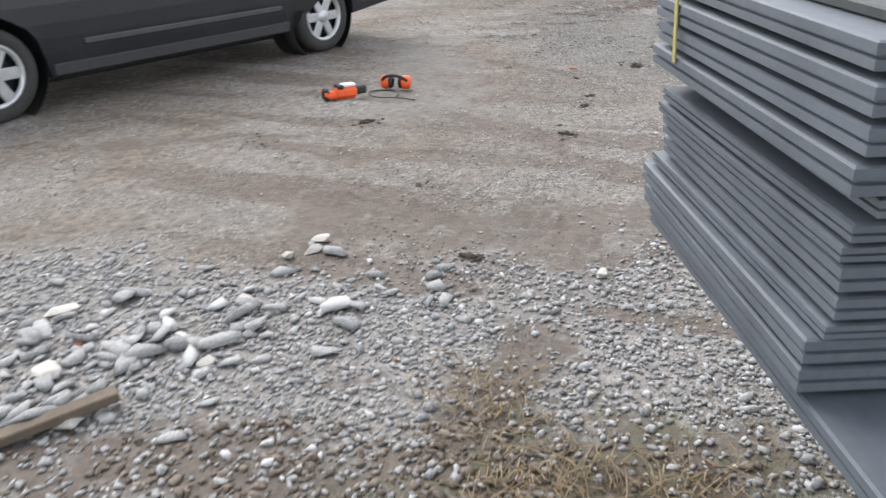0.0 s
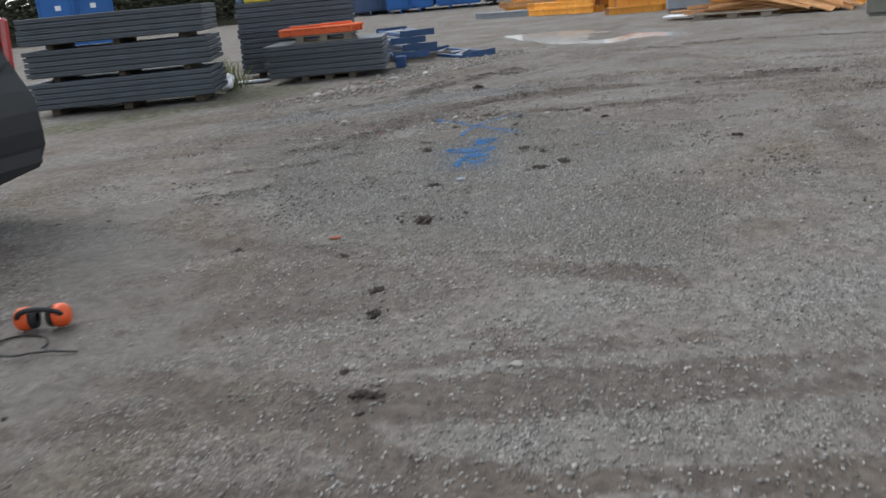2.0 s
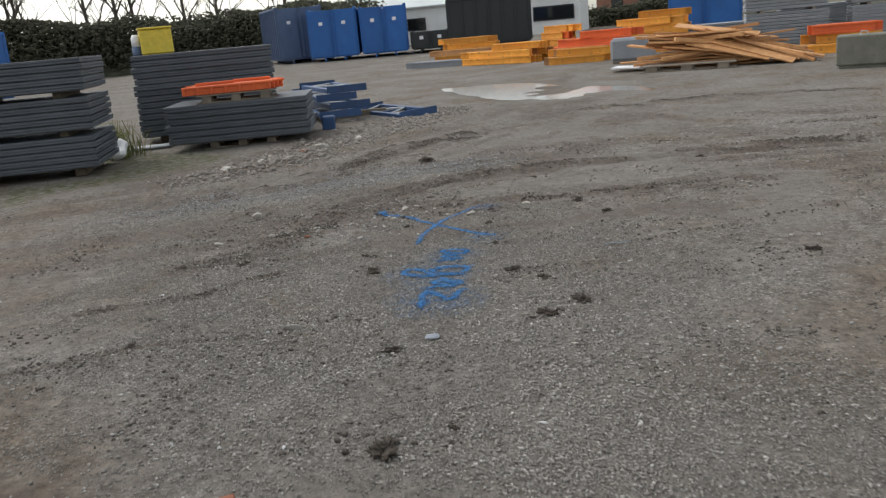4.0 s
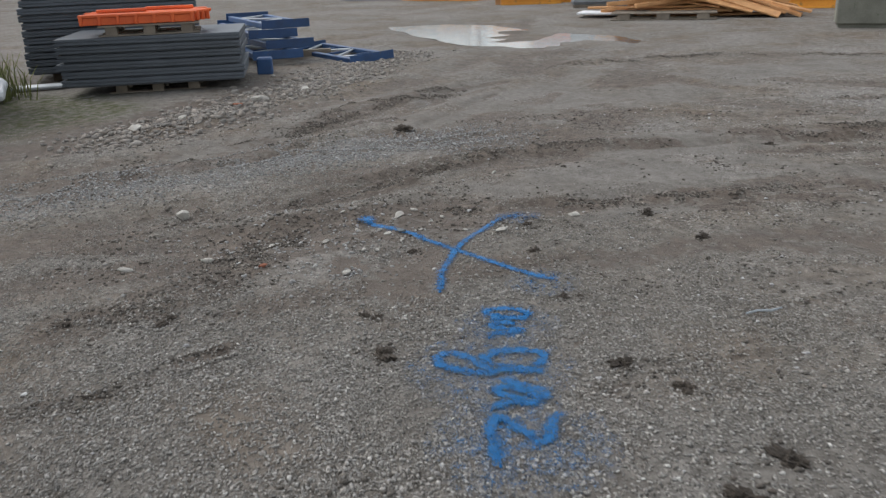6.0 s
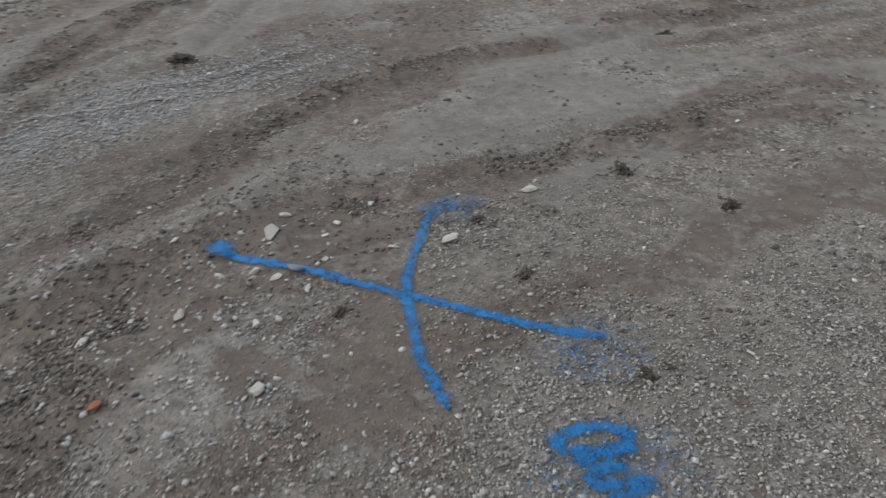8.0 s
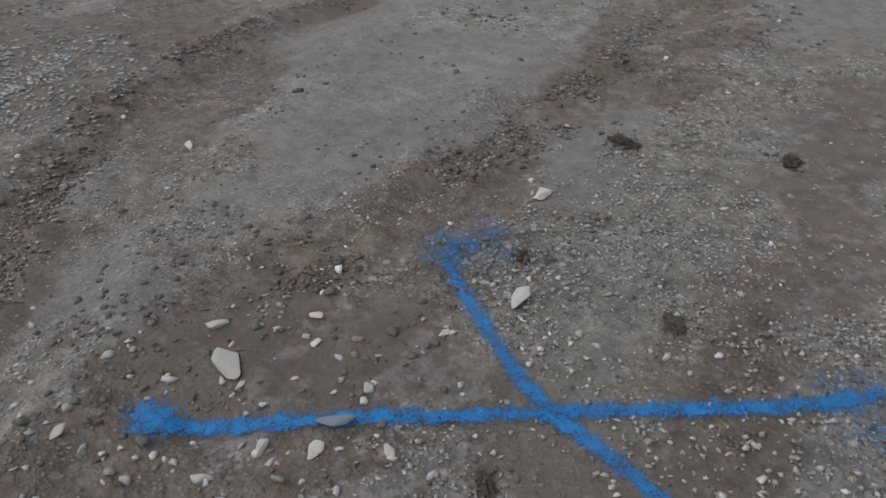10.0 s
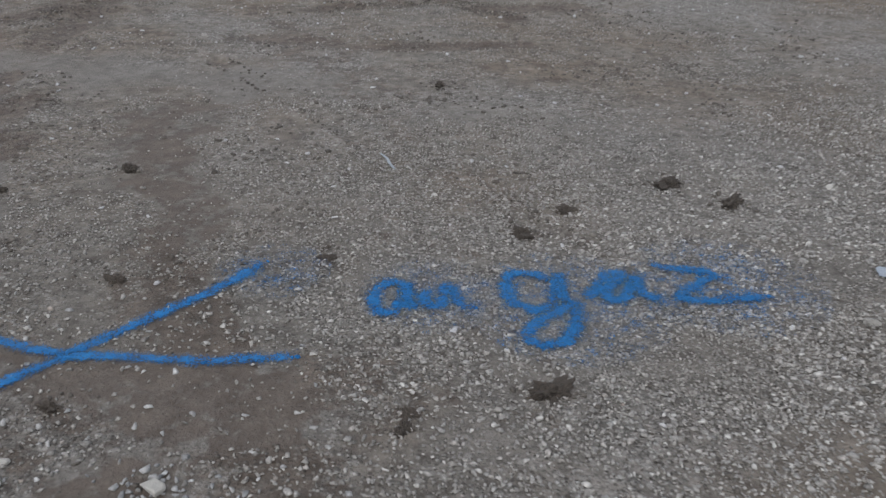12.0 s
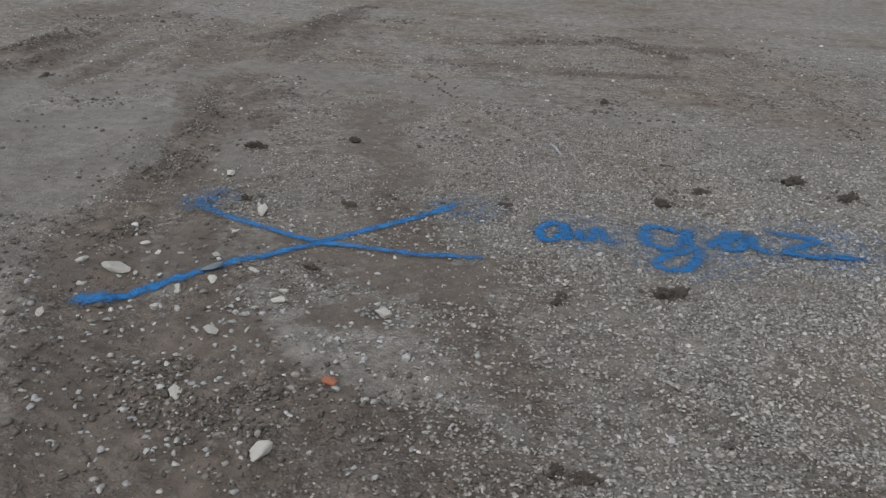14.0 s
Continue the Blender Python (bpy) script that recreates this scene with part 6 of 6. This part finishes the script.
# ---- beyond the yard ----
def build_shed(m, long, deep, eaves, ridge, wall, roof, label, windows):
    h = base("building", m, label, "building")
    part("wall", box((long, deep, eaves), (0, 0, eaves / 2)), wall, h)
    bm = bmesh.new()
    a, e = long / 2 + 0.3, deep / 2 + 0.35
    for s in (-1, 1):
        v = [bm.verts.new(c) for c in ((-a, s * e, eaves - 0.1), (a, s * e, eaves - 0.1), (a, 0, ridge), (-a, 0, ridge))]
        bm.faces.new(v if s < 0 else v[::-1])
    bmesh.ops.remove_doubles(bm, verts=bm.verts, dist=0.001)
    bmesh.ops.solidify(bm, geom=bm.faces[:], thickness=0.12)
    part("roof", bm, roof, h)
    bm = bmesh.new()
    for s in (-1, 1):
        v = [bm.verts.new((s * (long / 2 - 0.01), y, z)) for y, z in ((-deep / 2, eaves), (deep / 2, eaves), (0, ridge - 0.12))]
        bm.faces.new(v if s > 0 else v[::-1])
    part("gable", bm, wall, h)
    for x, z, w, t in windows:
        o = part("window", box((w, 0.12, t), (x, -deep / 2 - 0.03, z), None, 0.02), M_TRIM, h)
        part("pane", box((w - 0.16, 0.02, t - 0.16), (x, -deep / 2 - 0.095, z)), M_GLASS, o)
    return h


build_shed(pose(-70.0, -14.0, 0, 0, 0, 83), 18, 9, 3.1, 4.3, M_WALL, M_ROOFTIN, "long low white shed with a pale sheet roof", [(-6, 1.6, 1.6, 1.0), (-1, 1.6, 1.6, 1.0), (4, 1.6, 1.6, 1.0)])
build_shed(pose(-67.0, -4.3, 0, 0, 0, 86), 4.6, 6, 3.4, 4.6, M_WALL, M_ROOFTIN, "small white building with a wide dark opening", [(0.3, 1.55, 3.2, 1.1)])
build_shed(pose(-84.0, 3.2, 0, 0, 0, 88), 9, 8, 5.0, 8.0, M_BRICKWALL, M_TILE, "reddish brick house with a dark tiled roof", [(-2.6, 1.6, 1.1, 1.3), (0, 1.6, 1.1, 1.3), (2.6, 1.6, 1.1, 1.3), (-2.6, 3.8, 1.1, 1.2), (2.6, 3.8, 1.1, 1.2)])


def build_hedge(name, line, high, deep, count, mat, label, seed):
    """A long uneven belt of small leafy clumps."""
    rng = np.random.default_rng(seed)
    k = rng.uniform(0, 1, count) * (len(line) - 1)
    i = np.floor(k).astype(int)
    pts = np.array(line)
    c = pts[i] + (pts[np.minimum(i + 1, len(line) - 1)] - pts[i]) * (k - i)[:, None] + rng.normal(0, deep, (count, 2))
    top = high * (0.80 + 0.20 * value_noise(c[:, 0], c[:, 1], 0.22, seed))
    z = top * rng.uniform(0, 1, count) ** 0.62
    cos, tris, at = [], [], 0
    size = rng.uniform(0.10, 0.27, count)
    for n, (v, f) in enumerate(CHIPS):
        pick = np.arange(n, count, len(CHIPS))
        cos.append((v[None] * size[pick][:, None, None] * rng.uniform(0.6, 1.7, (len(pick), 1, 3)) + np.stack([c[pick, 0], c[pick, 1], z[pick]], -1)[:, None]).reshape(-1, 3))
        tris.append((f[None] + (at + np.arange(len(pick)) * len(v))[:, None, None]).reshape(-1, 3))
        at += len(pick) * len(v)
    me = bpy.data.meshes.new(name)
    me.from_pydata(np.concatenate(cos).tolist(), [], np.concatenate(tris).tolist())
    me.materials.append(mat)
    tagged(new(name, me), label, "hedge", kind="stuff")


build_hedge("hedge", [(-18, -60), (-40, -38), (-56, -24), (-62, -19)], 4.3, 0.9, 60000, M_HEDGE, "dark winter hedge along the far boundary", 3)
build_hedge("hedge", [(-76, 10), (-78, 6), (-76, -2), (-80, -24)], 2.2, 1.0, 16000, M_HEDGE, "low dark hedge behind the buildings", 8)


def build_bank():
    """A grassed earth bank behind the yard."""
    bm = bmesh.new()
    line = [(-10, -72), (-22, -61), (-44, -40), (-60, -26), (-68, -20)]
    rows = []
    for q in smooth_line(line, 1.5):
        d = Vector((-0.66, 0.75, 0))
        side = Vector((-d.y, d.x, 0))
        row = []
        for u, z in ((-5, -0.2), (-3.2, 0.9), (-1.4, 2.1), (0, 2.5), (1.6, 2.2), (4, 0.8), (6, -0.2)):
            c = q - side * u + Vector((0, 0, z))
            c.z += 0.35 * noise.noise(c * 0.35) if z > 0 else 0
            row.append(bm.verts.new(c))
        rows.append(row)
    for a, b in zip(rows, rows[1:]):
        for k in range(6):
            bm.faces.new((a[k], b[k], b[k + 1], a[k + 1])).smooth = True
    bmesh.ops.recalc_face_normals(bm, faces=bm.faces)
    tagged(part("earth_bank", bm, M_HEDGE), "dark overgrown earth bank behind the yard", "bank", kind="structure")


build_bank()


def build_weeds():
    rng = random.Random(31)
    bm = bmesh.new()
    for k in range(620):
        cx, cy = rng.choice(((-4.9, -5.7), (-5.2, -6.2), (-4.75, -5.4), (-5.6, -6.6)))
        x, y, h, a = rng.gauss(cx, 0.16), rng.gauss(cy, 0.16), rng.uniform(0.06, 0.5), rng.uniform(0, 6.28)
        lean = rng.uniform(0.1, 0.5) * h
        add_tube(bm, [(x, y, -0.02), (x + lean * 0.3 * math.cos(a), y + lean * 0.3 * math.sin(a), h * 0.6), (x + lean * math.cos(a), y + lean * math.sin(a), h)], [0.007, 0.006, 0.002], 3, False)
    tagged(part("weeds", bm, M_WEED), "straggling yellow-green weeds between stacks", "weeds", kind="stuff")


build_weeds()


def branch(bm, at, way, long, r, depth, rng):
    mid = at + way * long * 0.5 + Vector((rng.uniform(-1, 1), rng.uniform(-1, 1), 0)) * long * 0.06
    end = at + way * long
    add_tube(bm, [at, mid, end], [r, r * 0.8, r * 0.55], 5 if depth > 1 else 3, False)
    if depth == 0:
        return
    for k in range(3 if depth > 1 else 4):
        a = rng.uniform(0, 6.28)
        d = (way + Vector((math.cos(a), math.sin(a), rng.uniform(0.0, 0.5))) * rng.uniform(0.45, 0.8)).normalized()
        branch(bm, at + way * long * rng.uniform(0.55, 1.0), d, long * rng.uniform(0.5, 0.72), r * 0.5, depth - 1, rng)


def build_tree(seed, high):
    rng = random.Random(seed)
    t = base("bare_tree", pose(0, 0, 0), "tall leafless tree beyond the yard", "tree", "bare trees")
    bm = bmesh.new()
    add_tube(bm, [(0, 0, -0.1), (0.05, 0.02, high * 0.3), (rng.uniform(-0.3, 0.3), rng.uniform(-0.3, 0.3), high * 0.7), (0, 0, high)], [high * 0.014, high * 0.011, high * 0.006, 0.02], 8)
    part("trunk", bm, M_BARK, t)
    bm = bmesh.new()
    for k in range(16):
        a, z = k * 2.4, high * (0.14 + 0.05 * k)
        d = Vector((math.cos(a) * 0.6, math.sin(a) * 0.6, 0.9)).normalized()
        branch(bm, Vector((0, 0, z)), d, high * rng.uniform(0.16, 0.24) * (1.2 - 0.05 * k), high * 0.006, 3, rng)
    part("crown", bm, M_BARK, t)
    return t


kinds = [build_tree(s, 11 + s) for s in range(3)]
rng = random.Random(2)
SPOTS = [(-24, -60), (-29, -57), (-33, -51), (-38, -49), (-42, -46), (-47, -43), (-51, -41), (-56, -36), (-61, -35), (-21, -63), (-26, -58), (-31, -55), (-35, -52), (-40, -47), (-44, -45), (-49, -42), (-54, -38), (-58, -37), (-63, -33), (-68, -28), (-75, -27), (-92, -8), (-95, 9), (-90, 16)]
for k, (x, y) in enumerate(SPOTS):
    m = pose(x + rng.uniform(-1.5, 1.5), y + rng.uniform(-1.5, 1.5), 0, 0, 0, rng.uniform(0, 360))
    if k < 3:
        kinds[k].matrix_basis = m
    else:
        copy_thing(kinds[k % 3], m)
